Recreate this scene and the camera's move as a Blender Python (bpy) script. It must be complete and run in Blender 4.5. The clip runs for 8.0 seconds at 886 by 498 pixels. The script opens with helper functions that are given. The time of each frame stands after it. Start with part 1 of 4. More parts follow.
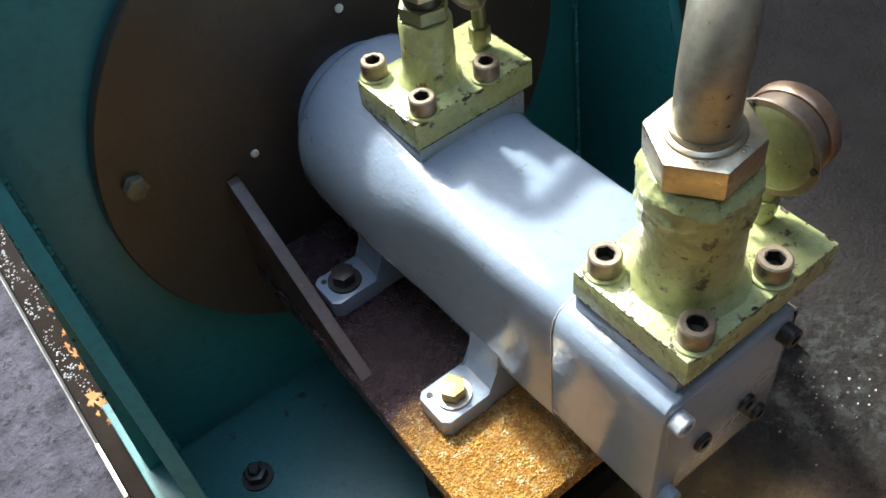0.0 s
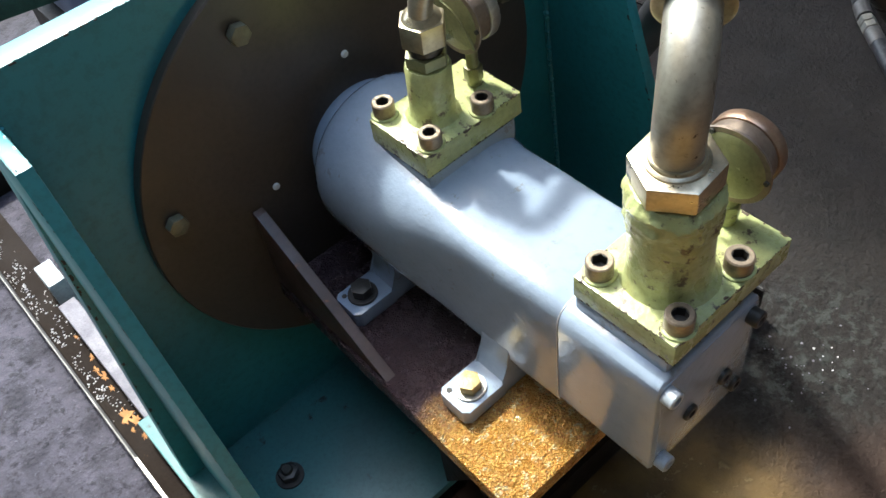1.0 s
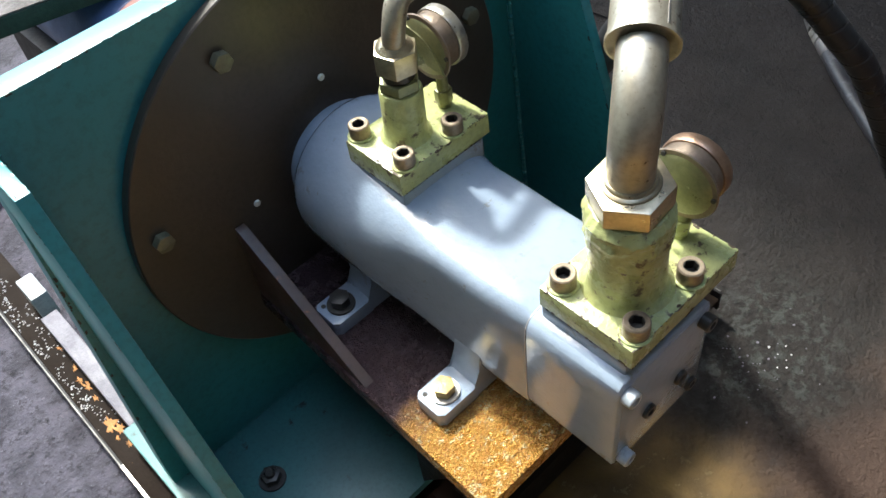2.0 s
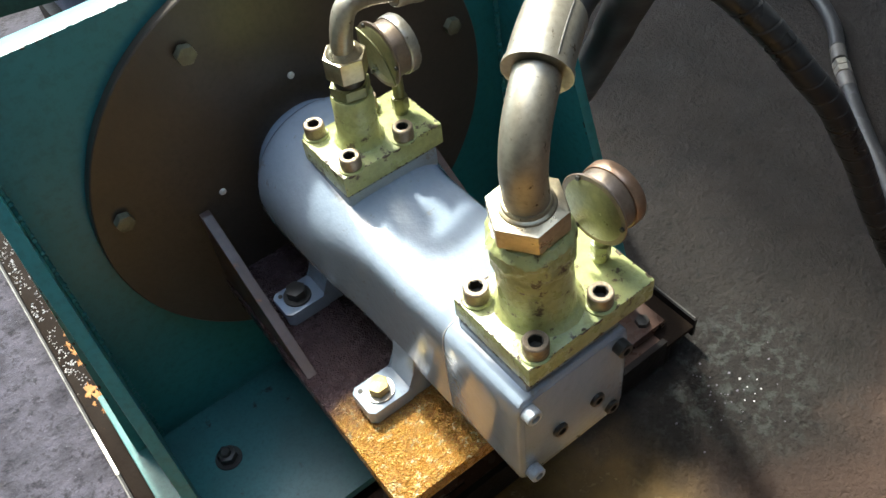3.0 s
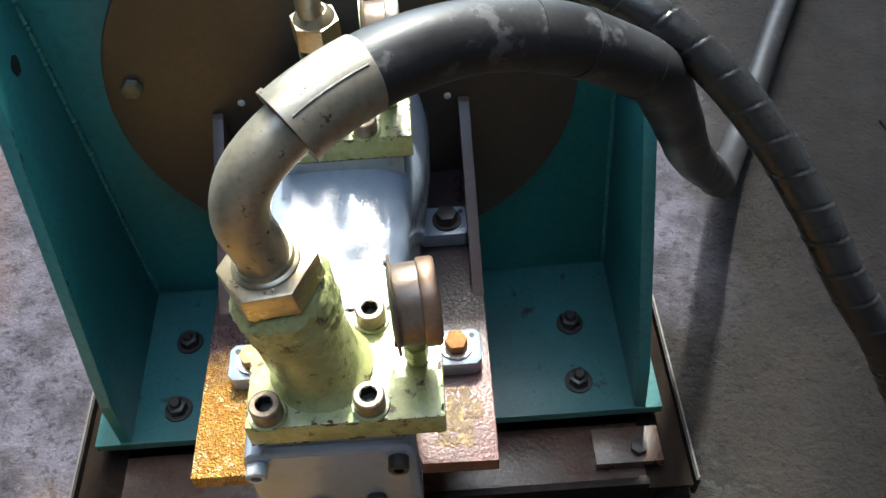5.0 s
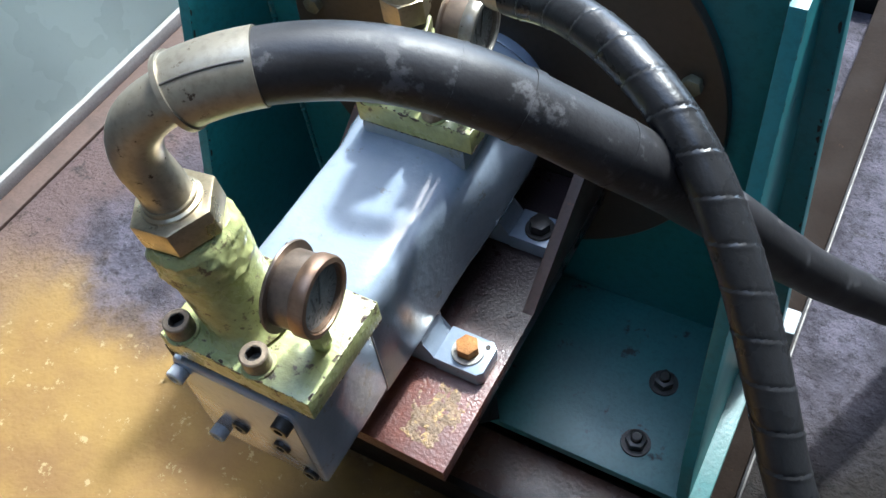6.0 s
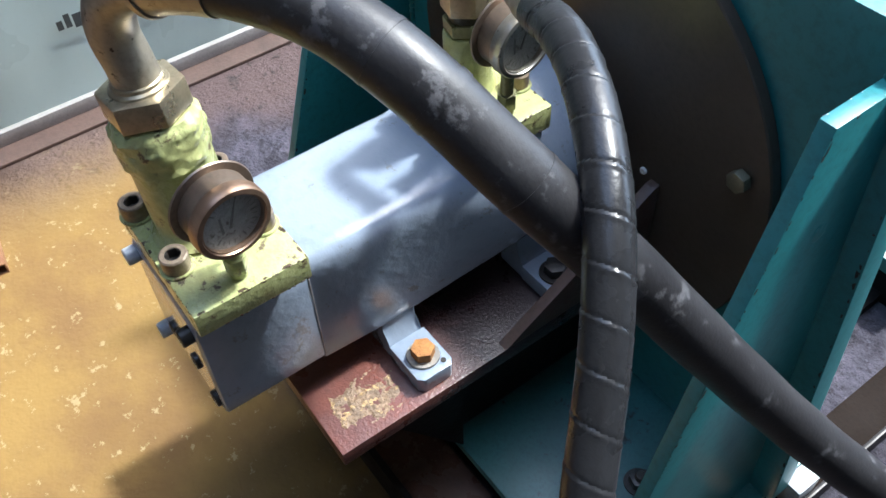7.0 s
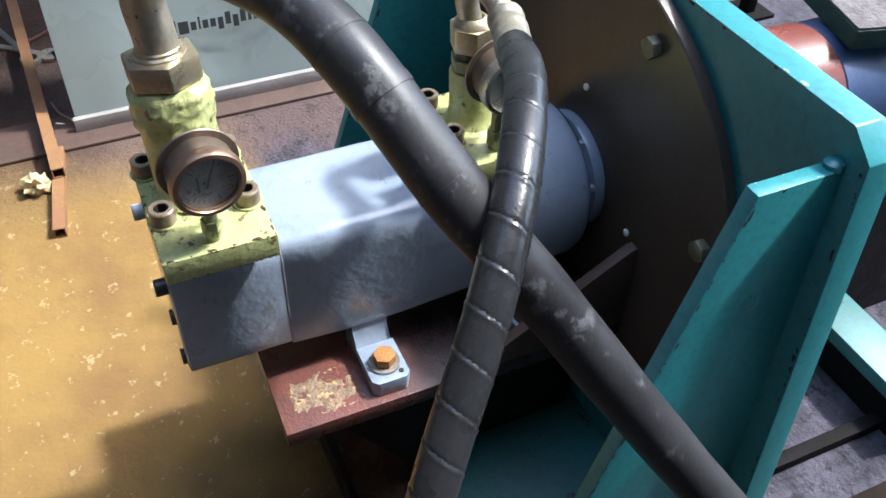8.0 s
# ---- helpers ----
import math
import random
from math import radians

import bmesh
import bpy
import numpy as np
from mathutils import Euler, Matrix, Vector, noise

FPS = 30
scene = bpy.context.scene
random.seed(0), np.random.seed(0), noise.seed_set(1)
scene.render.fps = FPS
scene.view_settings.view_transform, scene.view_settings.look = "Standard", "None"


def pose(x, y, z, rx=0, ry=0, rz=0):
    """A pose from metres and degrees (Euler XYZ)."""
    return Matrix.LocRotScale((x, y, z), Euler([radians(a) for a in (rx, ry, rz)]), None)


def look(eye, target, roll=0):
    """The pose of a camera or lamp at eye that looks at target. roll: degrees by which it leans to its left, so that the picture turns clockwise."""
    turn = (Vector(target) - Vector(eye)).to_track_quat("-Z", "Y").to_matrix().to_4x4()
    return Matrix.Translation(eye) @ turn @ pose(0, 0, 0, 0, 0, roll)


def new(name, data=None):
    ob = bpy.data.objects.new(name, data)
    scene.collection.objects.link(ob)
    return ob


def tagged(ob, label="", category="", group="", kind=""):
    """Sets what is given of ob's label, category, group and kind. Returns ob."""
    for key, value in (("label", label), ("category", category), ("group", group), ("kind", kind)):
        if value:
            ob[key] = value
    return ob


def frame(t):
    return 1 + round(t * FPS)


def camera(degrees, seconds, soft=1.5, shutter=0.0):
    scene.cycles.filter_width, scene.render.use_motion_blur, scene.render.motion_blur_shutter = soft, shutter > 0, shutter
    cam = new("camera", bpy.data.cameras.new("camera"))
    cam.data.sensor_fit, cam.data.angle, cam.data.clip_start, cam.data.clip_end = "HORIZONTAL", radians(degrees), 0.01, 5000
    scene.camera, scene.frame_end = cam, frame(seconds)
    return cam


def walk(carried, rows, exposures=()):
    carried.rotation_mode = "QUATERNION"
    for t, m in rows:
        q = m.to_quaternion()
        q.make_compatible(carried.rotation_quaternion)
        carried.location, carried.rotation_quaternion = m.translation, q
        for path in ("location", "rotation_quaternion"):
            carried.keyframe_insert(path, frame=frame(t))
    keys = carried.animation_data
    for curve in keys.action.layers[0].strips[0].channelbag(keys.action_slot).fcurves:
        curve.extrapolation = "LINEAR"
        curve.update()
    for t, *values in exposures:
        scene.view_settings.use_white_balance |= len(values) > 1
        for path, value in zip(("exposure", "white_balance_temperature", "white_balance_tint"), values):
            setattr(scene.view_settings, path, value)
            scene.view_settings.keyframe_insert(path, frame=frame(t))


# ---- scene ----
cam = camera(53.5, 8.0)

EXPOSURE = 2.40
PATH = [
    (0, (-0.326, -0.225, 0.447), (0.376, 0.911, -1.042), -8.2),
    (0.5, (-0.367, -0.24, 0.518), (0.338, 0.882, -0.98), -10.4),
    (1, (-0.385, -0.253, 0.544), (0.362, 0.835, -0.958), -10.0),
    (1.5, (-0.404, -0.265, 0.571), (0.4, 0.774, -0.937), -8.5),
    (2.8, (-0.349, -0.329, 0.606), (0.383, 0.762, -0.902), -8.3),
    (3, (-0.311, -0.36, 0.603), (0.381, 0.767, -0.897), -7.9),
    (3.5, (-0.191, -0.421, 0.597), (0.3, 0.783, -0.923), -9.5),
    (4, (-0.11, -0.382, 0.593), (0.225, 0.871, -0.929), -9.3),
    (4.5, (-0.011, -0.372, 0.588), (0.135, 0.91, -0.94), -7.5),
    (5, (0.1, -0.363, 0.559), (0.102, 0.903, -0.989), -4.0),
    (5.2, (0.127, -0.341, 0.551), (0.013, 0.909, -1.007), -5.0),
    (6.3, (0.431, -0.201, 0.568), (-0.415, 0.687, -1.012), -8.0),
    (6.5, (0.419, -0.173, 0.518), (-0.454, 0.707, -1.052), -4.5),
    (7, (0.538, -0.122, 0.525), (-0.535, 0.622, -0.99), -2.4),
    (7.5, (0.637, -0.078, 0.533), (-0.567, 0.605, -0.911), 0.5),
    (8, (0.672, -0.065, 0.526), (-0.62, 0.567, -0.863), 2.5),
]
walk(cam, [(t, look(eye, target, roll)) for t, eye, target, roll in PATH], [
    (0, EXPOSURE, 6250, 0), (1.5, EXPOSURE, 6350, 0), (2.8, EXPOSURE + 0.08, 6600, -2), (3.6, EXPOSURE + 0.22, 6850, -5), (4.5, EXPOSURE + 0.12, 6600, -4), (5.2, EXPOSURE + 0.12, 6350, 0),
    (6.3, EXPOSURE, 5700, 1), (7, EXPOSURE, 5900, 4), (8, EXPOSURE, 6000, 6)])

# ---- world and light ----
world = bpy.data.worlds.new("world")
scene.world = world
world.use_nodes = True
wn = world.node_tree
sky = wn.nodes.new("ShaderNodeTexSky")
sky.sky_type = 'NISHITA'
sky.sun_disc = False
sky.sun_elevation = radians(56)
sky.sun_rotation = radians(0)
sky.dust_density = 2.0
wn.links.new(sky.outputs[0], wn.nodes["Background"].inputs[0])
wn.nodes["Background"].inputs[1].default_value = 0.23

sun = new("sun", bpy.data.lights.new("sun", "SUN"))
sun.data.energy = 1.5
sun.data.angle = radians(3.6)
sun.data.color = (1.0, 0.985, 0.97)
SUN_FROM = Vector((0.07, math.cos(radians(56)), math.sin(radians(56))))
sun.matrix_world = look(SUN_FROM * 8, (0, 0, 0))


# ---- materials ----
def mat(name, color, rough=0.5, metal=0.0, second=None, blend=0.5, scale=18.0, grain=250.0, bump=0.15, wear=None, wear_at=0.62,
        wear_scale=30.0, wear_rough=0.8, coat=0.0, rvar=0.15, cells=0.0, cell_color=None, spec=0.5, speck=(0.45, 0.9), zone=None, bump_size=0.004):
    """Painted or bare surface: two-scale colour variation, worn patches, fine relief."""
    m = bpy.data.materials.new(name)
    m.use_nodes = True
    t = m.node_tree
    N, L = t.nodes, t.links
    b = N["Principled BSDF"]

    def noise_tex(s, d=4.0, r=0.6):
        n = N.new("ShaderNodeTexNoise")
        n.inputs["Scale"].default_value = s
        n.inputs["Detail"].default_value = d
        n.inputs["Roughness"].default_value = r
        L.new(geo.outputs["Position"], n.inputs["Vector"])
        return n

    def ramp(src, a, c):
        r = N.new("ShaderNodeMapRange")
        r.inputs["From Min"].default_value = a
        r.inputs["From Max"].default_value = c
        L.new(src, r.inputs["Value"])
        return r.outputs["Result"]

    def mix(f, a, c):
        x = N.new("ShaderNodeMix")
        x.data_type = 'RGBA'
        if isinstance(f, float):
            x.inputs["Factor"].default_value = f
        else:
            L.new(f, x.inputs["Factor"])
        for s, v in (("A", a), ("B", c)):
            sock = [i for i in x.inputs if i.name == s and i.type == 'RGBA'][0]
            if isinstance(v, tuple):
                sock.default_value = (*v, 1)
            else:
                L.new(v, sock)
        return [o for o in x.outputs if o.type == 'RGBA'][0]

    geo = N.new("ShaderNodeNewGeometry")
    big = noise_tex(scale)
    fine = noise_tex(grain, 3.0)
    sec = second or tuple(c * 0.55 for c in color)
    c = mix(ramp(big.outputs["Fac"], 0.5 - blend * 0.25, 0.5 + 0.35), color, sec)
    c = mix(ramp(fine.outputs["Fac"], *speck), c, tuple(x * 0.6 for x in color))
    rsock = ramp(big.outputs["Fac"], 0.2, 0.8)
    rr = N.new("ShaderNodeMapRange")
    rr.inputs["To Min"].default_value = max(0.03, rough - rvar)
    rr.inputs["To Max"].default_value = min(1.0, rough + rvar)
    L.new(rsock, rr.inputs["Value"])
    rough_out = rr.outputs["Result"]
    if wear:
        wn_ = noise_tex(wear_scale, 6.0, 0.7)
        w = ramp(wn_.outputs["Fac"], wear_at, wear_at + 0.06)
        c = mix(w, c, wear)
        ma = N.new("ShaderNodeMix")
        L.new(w, ma.inputs[0])
        L.new(rough_out, ma.inputs[2])
        ma.inputs[3].default_value = wear_rough
        rough_out = ma.outputs[0]
    height2 = None
    if cells:
        vo = N.new("ShaderNodeTexVoronoi")
        vo.inputs["Scale"].default_value = cells
        L.new(geo.outputs["Position"], vo.inputs["Vector"])
        sepc = N.new("ShaderNodeSeparateColor")
        L.new(vo.outputs["Color"], sepc.inputs[0])
        c = mix(ramp(sepc.outputs[0], 0.35, 1.0), c, cell_color)
        height2 = vo.outputs["Distance"]
    # Fade to another tone along one axis, with a ragged border.
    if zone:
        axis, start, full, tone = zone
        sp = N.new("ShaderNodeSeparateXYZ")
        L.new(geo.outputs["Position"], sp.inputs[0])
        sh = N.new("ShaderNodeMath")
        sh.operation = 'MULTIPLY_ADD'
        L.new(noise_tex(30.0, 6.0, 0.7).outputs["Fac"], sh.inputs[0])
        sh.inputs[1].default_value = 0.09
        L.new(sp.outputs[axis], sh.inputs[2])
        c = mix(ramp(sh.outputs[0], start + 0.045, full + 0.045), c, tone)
    b.inputs["Specular IOR Level"].default_value = spec
    L.new(c, b.inputs["Base Color"])
    L.new(rough_out, b.inputs["Roughness"])
    b.inputs["Metallic"].default_value = metal
    b.inputs["Coat Weight"].default_value = coat
    b.inputs["Coat Roughness"].default_value = 0.15
    bp = N.new("ShaderNodeBump")
    bp.inputs["Strength"].default_value = bump
    bp.inputs["Distance"].default_value = bump_size
    ad = N.new("ShaderNodeMath")
    ad.operation = 'ADD'
    L.new(fine.outputs["Fac"], ad.inputs[0])
    L.new(big.outputs["Fac"], ad.inputs[1])
    hsum = ad.outputs[0]
    if height2:
        ad2 = N.new("ShaderNodeMath")
        ad2.operation = 'ADD'
        L.new(hsum, ad2.inputs[0])
        L.new(height2, ad2.inputs[1])
        hsum = ad2.outputs[0]
    L.new(hsum, bp.inputs["Height"])
    L.new(bp.outputs["Normal"], b.inputs["Normal"])
    return m


M_TEAL = mat("teal paint", (0.034, 0.205, 0.222), 0.36, second=(0.026, 0.165, 0.175), scale=5, grain=120, bump=0.06, wear=(0.018, 0.05, 0.05), wear_at=0.73, wear_scale=40, rvar=0.08)
# Dirty teal, greyed further to put the base plate's shade and haze in.
M_TEALTOP = mat("teal bed paint", (0.048, 0.165, 0.16), 0.38, second=(0.045, 0.095, 0.088), scale=7, grain=200, bump=0.1, wear=(0.04, 0.045, 0.04), wear_at=0.62, wear_scale=22)
M_PUMP = mat("grey blue enamel", (0.27, 0.315, 0.385), 0.17, second=(0.20, 0.24, 0.30), scale=11, grain=85, bump=0.2, wear=(0.20, 0.21, 0.225), wear_at=0.61, wear_scale=34, wear_rough=0.26, rvar=0.06, coat=0.45, speck=(0.55, 1.3))
M_LIME = mat("lime enamel", (0.43, 0.455, 0.20), 0.30, second=(0.27, 0.25, 0.085), scale=34, grain=150, bump=0.25, wear=(0.10, 0.07, 0.035), wear_at=0.575, wear_scale=60, wear_rough=0.45, rvar=0.12, coat=0.2)
M_PIPE = mat("zinc pipe", (0.40, 0.36, 0.285), 0.42, 0.7, second=(0.33, 0.28, 0.205), scale=22, grain=180, bump=0.05, wear=(0.11, 0.08, 0.055), wear_at=0.625, wear_scale=110)
M_NUT = mat("yellow zinc nut", (0.56, 0.47, 0.32), 0.34, 0.85, second=(0.40, 0.32, 0.2), scale=40, grain=200, bump=0.06)
M_BOLT = mat("worn steel bolt", (0.30, 0.235, 0.17), 0.40, 0.55, second=(0.15, 0.105, 0.07), scale=80, grain=300, bump=0.2, wear=(0.40, 0.42, 0.2), wear_at=0.66, wear_scale=80)
M_DARKBOLT = mat("dark oily bolt", (0.06, 0.055, 0.05), 0.4, 0.5, scale=60, grain=300, bump=0.1)
M_RUSTBOLT = mat("rusted bolt", (0.42, 0.19, 0.05), 0.75, 0.1, second=(0.25, 0.1, 0.04), scale=70, grain=300, bump=0.4)
M_BRASSBOLT = mat("yellowed bolt", (0.45, 0.34, 0.14), 0.5, 0.5, second=(0.3, 0.2, 0.08), scale=70, grain=300, bump=0.25)
M_SOCKET = mat("dark socket", (0.03, 0.025, 0.02), 0.6, 0.2, scale=60, bump=0.1)
M_DISC = mat("brown oiled cast iron", (0.068, 0.054, 0.042), 0.33, 0.0, second=(0.037, 0.031, 0.026), scale=6, grain=140, bump=0.08, rvar=0.1, wear=(0.045, 0.032, 0.028), wear_at=0.64, wear_scale=26, wear_rough=0.3)
# The pale patches on the rust are painted sparkle, besides being smoother.
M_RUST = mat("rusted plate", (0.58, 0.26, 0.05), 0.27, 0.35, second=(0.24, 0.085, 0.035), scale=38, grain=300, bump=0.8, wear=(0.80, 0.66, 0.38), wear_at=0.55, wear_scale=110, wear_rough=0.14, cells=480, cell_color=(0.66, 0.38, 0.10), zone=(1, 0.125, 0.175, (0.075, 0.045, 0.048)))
# Both plates darken rearwards; on the oxide half this puts shade into the colour.
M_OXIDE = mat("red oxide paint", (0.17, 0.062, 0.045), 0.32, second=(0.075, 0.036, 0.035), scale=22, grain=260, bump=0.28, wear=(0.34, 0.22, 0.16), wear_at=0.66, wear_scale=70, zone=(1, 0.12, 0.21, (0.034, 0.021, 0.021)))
M_BLACK = mat("oily black steel", (0.012, 0.010, 0.010), 0.55, 0.0, second=(0.022, 0.015, 0.011), scale=20, grain=160, bump=0.2, wear=(0.08, 0.04, 0.018), wear_at=0.71, wear_scale=45, spec=0.18)
M_RUBBER = mat("black rubber", (0.018, 0.017, 0.018), 0.46, second=(0.036, 0.035, 0.037), scale=14, grain=260, bump=0.06, wear=(0.075, 0.073, 0.076), wear_at=0.58, wear_scale=34, wear_rough=0.7, spec=0.42)
M_WRAP = mat("black hose wrap", (0.018, 0.018, 0.019), 0.31, second=(0.026, 0.026, 0.028), scale=20, grain=200, bump=0.1, spec=0.34, wear=(0.10, 0.10, 0.11), wear_at=0.70, wear_scale=60)
M_BRONZE = mat("bronzed gauge case", (0.24, 0.185, 0.14), 0.38, 0.6, second=(0.18, 0.13, 0.1), scale=40, grain=250, bump=0.06)
M_COPPER = mat("copper gauge rim", (0.38, 0.25, 0.165), 0.36, 0.75, second=(0.26, 0.16, 0.11), scale=40, bump=0.05)
M_DIAL = mat("gauge dial", (0.40, 0.405, 0.385), 0.5, second=(0.22, 0.22, 0.20), scale=70, grain=300, bump=0.02, wear=(0.13, 0.12, 0.10), wear_at=0.60, wear_scale=95)
M_INK = mat("faded print", (0.19, 0.19, 0.18), 0.6, bump=0.02)
M_PRINT = mat("banner print", (0.05, 0.06, 0.06), 0.5, bump=0.02)
M_WHITE = mat("white plug", (0.85, 0.85, 0.82), 0.4, bump=0.05)
M_BANNER = mat("pale vinyl banner", (0.50, 0.57, 0.53), 0.3, second=(0.44, 0.51, 0.47), scale=3, grain=90, bump=0.03, speck=(0.6, 1.6))
M_HEM = mat("banner hem", (0.36, 0.33, 0.30), 0.5, scale=12, bump=0.05)
M_TIMBER = mat("dark wooden sill", (0.10, 0.06, 0.045), 0.6, scale=15, grain=140, bump=0.2)
M_TUBE = mat("brown painted tube", (0.27, 0.145, 0.065), 0.45, second=(0.20, 0.08, 0.05), scale=10, bump=0.1)
M_RED = mat("red hub paint", (0.17, 0.048, 0.036), 0.35, second=(0.12, 0.036, 0.03), scale=14, bump=0.08, wear=(0.42, 0.33, 0.30), wear_at=0.63, wear_scale=46)
M_BLUE = mat("blue motor paint", (0.05, 0.08, 0.17), 0.4, scale=12, bump=0.08)
M_BLOCK = mat("grimy block", (0.15, 0.13, 0.125), 0.9, second=(0.05, 0.043, 0.042), scale=60, grain=200, bump=0.6)
M_BLOCKSIDE = mat("greenish block side", (0.022, 0.045, 0.034), 0.8, scale=40, grain=200, bump=0.4)
M_WALL = mat("unseen bounce wall", (0.60, 0.60, 0.58), 0.9, scale=3, grain=60, bump=0.2)
M_DARKWALL = mat("unseen dim bounce wall", (0.32, 0.31, 0.29), 0.9, scale=3, grain=60, bump=0.2)
M_ROOF = mat("unseen light-blocking roof", (0.36, 0.36, 0.355), 0.8, scale=3, bump=0.1)
M_FOIL = mat("crumpled yellowed paper", (0.60, 0.47, 0.25), 0.5, scale=40, bump=0.3)
M_WIRE = mat("bare wire", (0.5, 0.42, 0.32), 0.35, 0.8, scale=40, bump=0.05)
M_SUMP = mat("oily brown film", (0.014, 0.0085, 0.0055), 0.75, second=(0.012, 0.008, 0.006), scale=14, grain=160, bump=0.25, wear=(0.07, 0.04, 0.02), wear_at=0.66, wear_scale=50, spec=0.08)
M_STEEL = mat("dull steel case", (0.42, 0.39, 0.34), 0.35, 0.7, second=(0.3, 0.27, 0.22), scale=40, grain=220, bump=0.06)
M_OLIVE = mat("olive smeared steel", (0.26, 0.26, 0.13), 0.35, 0.35, second=(0.16, 0.15, 0.08), scale=45, grain=220, bump=0.12, wear=(0.5, 0.5, 0.3), wear_at=0.66, wear_scale=60)
M_SCAB = mat("flaking scab", (0.26, 0.17, 0.10), 0.45, second=(0.10, 0.07, 0.055), scale=60, grain=260, bump=0.8, wear=(0.50, 0.34, 0.16), wear_at=0.55, wear_scale=80)
M_BLADE = mat("oily brown blade", (0.085, 0.052, 0.04), 0.42, second=(0.06, 0.038, 0.03), scale=20, grain=180, bump=0.15, wear=(0.22, 0.10, 0.05), wear_at=0.64, wear_scale=60)
M_GREYWRAP = mat("grey dusty metal", (0.12, 0.11, 0.10), 0.5, 0.3, second=(0.07, 0.06, 0.055), scale=40, grain=220, bump=0.15)
M_PALEBOLT = mat("pale painted screw", (0.42, 0.45, 0.48), 0.4, 0.1, second=(0.3, 0.32, 0.34), scale=70, grain=250, bump=0.1)
M_CHIP = mat("dark chipped paint", (0.022, 0.026, 0.026), 0.5, 0.2, second=(0.05, 0.035, 0.022), scale=120, grain=300, bump=0.2)
M_BARE = mat("pale chips and edge highlights", (0.30, 0.42, 0.43), 0.35, 0.2, second=(0.2, 0.3, 0.3), scale=120, grain=300, bump=0.2)
M_LIMEDIRT = mat("rusty dirt on lime paint", (0.075, 0.042, 0.020), 0.5, second=(0.035, 0.026, 0.015), scale=120, grain=300, bump=0.4)
M_DISCBOLT = mat("olive dull bolt", (0.17, 0.165, 0.11), 0.4, 0.2, second=(0.10, 0.09, 0.06), scale=60, grain=220, bump=0.15)
M_TAR = mat("tarry black bar", (0.006, 0.0055, 0.006), 0.7, second=(0.012, 0.009, 0.008), scale=20, grain=160, bump=0.2, spec=0.08)
M_FLAKE = mat("pale grit", (0.55, 0.52, 0.52), 0.35, second=(0.3, 0.27, 0.26), scale=90, grain=300, bump=0.2)
M_OILED = mat("oily brown steel", (0.105, 0.058, 0.042), 0.28, second=(0.045, 0.026, 0.02), scale=24, grain=200, bump=0.12, wear=(0.16, 0.08, 0.05), wear_at=0.66, wear_scale=60)
# The sunlit white of the stop blocks is put into this pale colour.
M_PALEPAINT = mat("sunlit pale worn paint", (0.33, 0.35, 0.36), 0.4, second=(0.22, 0.25, 0.26), scale=40, grain=200, bump=0.15, wear=(0.18, 0.15, 0.12), wear_at=0.64, wear_scale=60)
M_RAIL = mat("dusty bed edge", (0.135, 0.12, 0.14), 0.6, second=(0.09, 0.08, 0.1), scale=25, grain=200, bump=0.3)

glass = bpy.data.materials.new("gauge glass")
glass.use_nodes = True
gt = glass.node_tree
g_clear = gt.nodes.new("ShaderNodeBsdfTransparent")
g_gloss = gt.nodes.new("ShaderNodeBsdfGlossy")
g_gloss.inputs["Roughness"].default_value = 0.15
g_mix = gt.nodes.new("ShaderNodeMixShader")
g_mix.inputs[0].default_value = 0.10
gt.links.new(g_clear.outputs[0], g_mix.inputs[1])
gt.links.new(g_gloss.outputs[0], g_mix.inputs[2])
gt.links.new(g_mix.outputs[0], gt.nodes["Material Output"].inputs["Surface"])


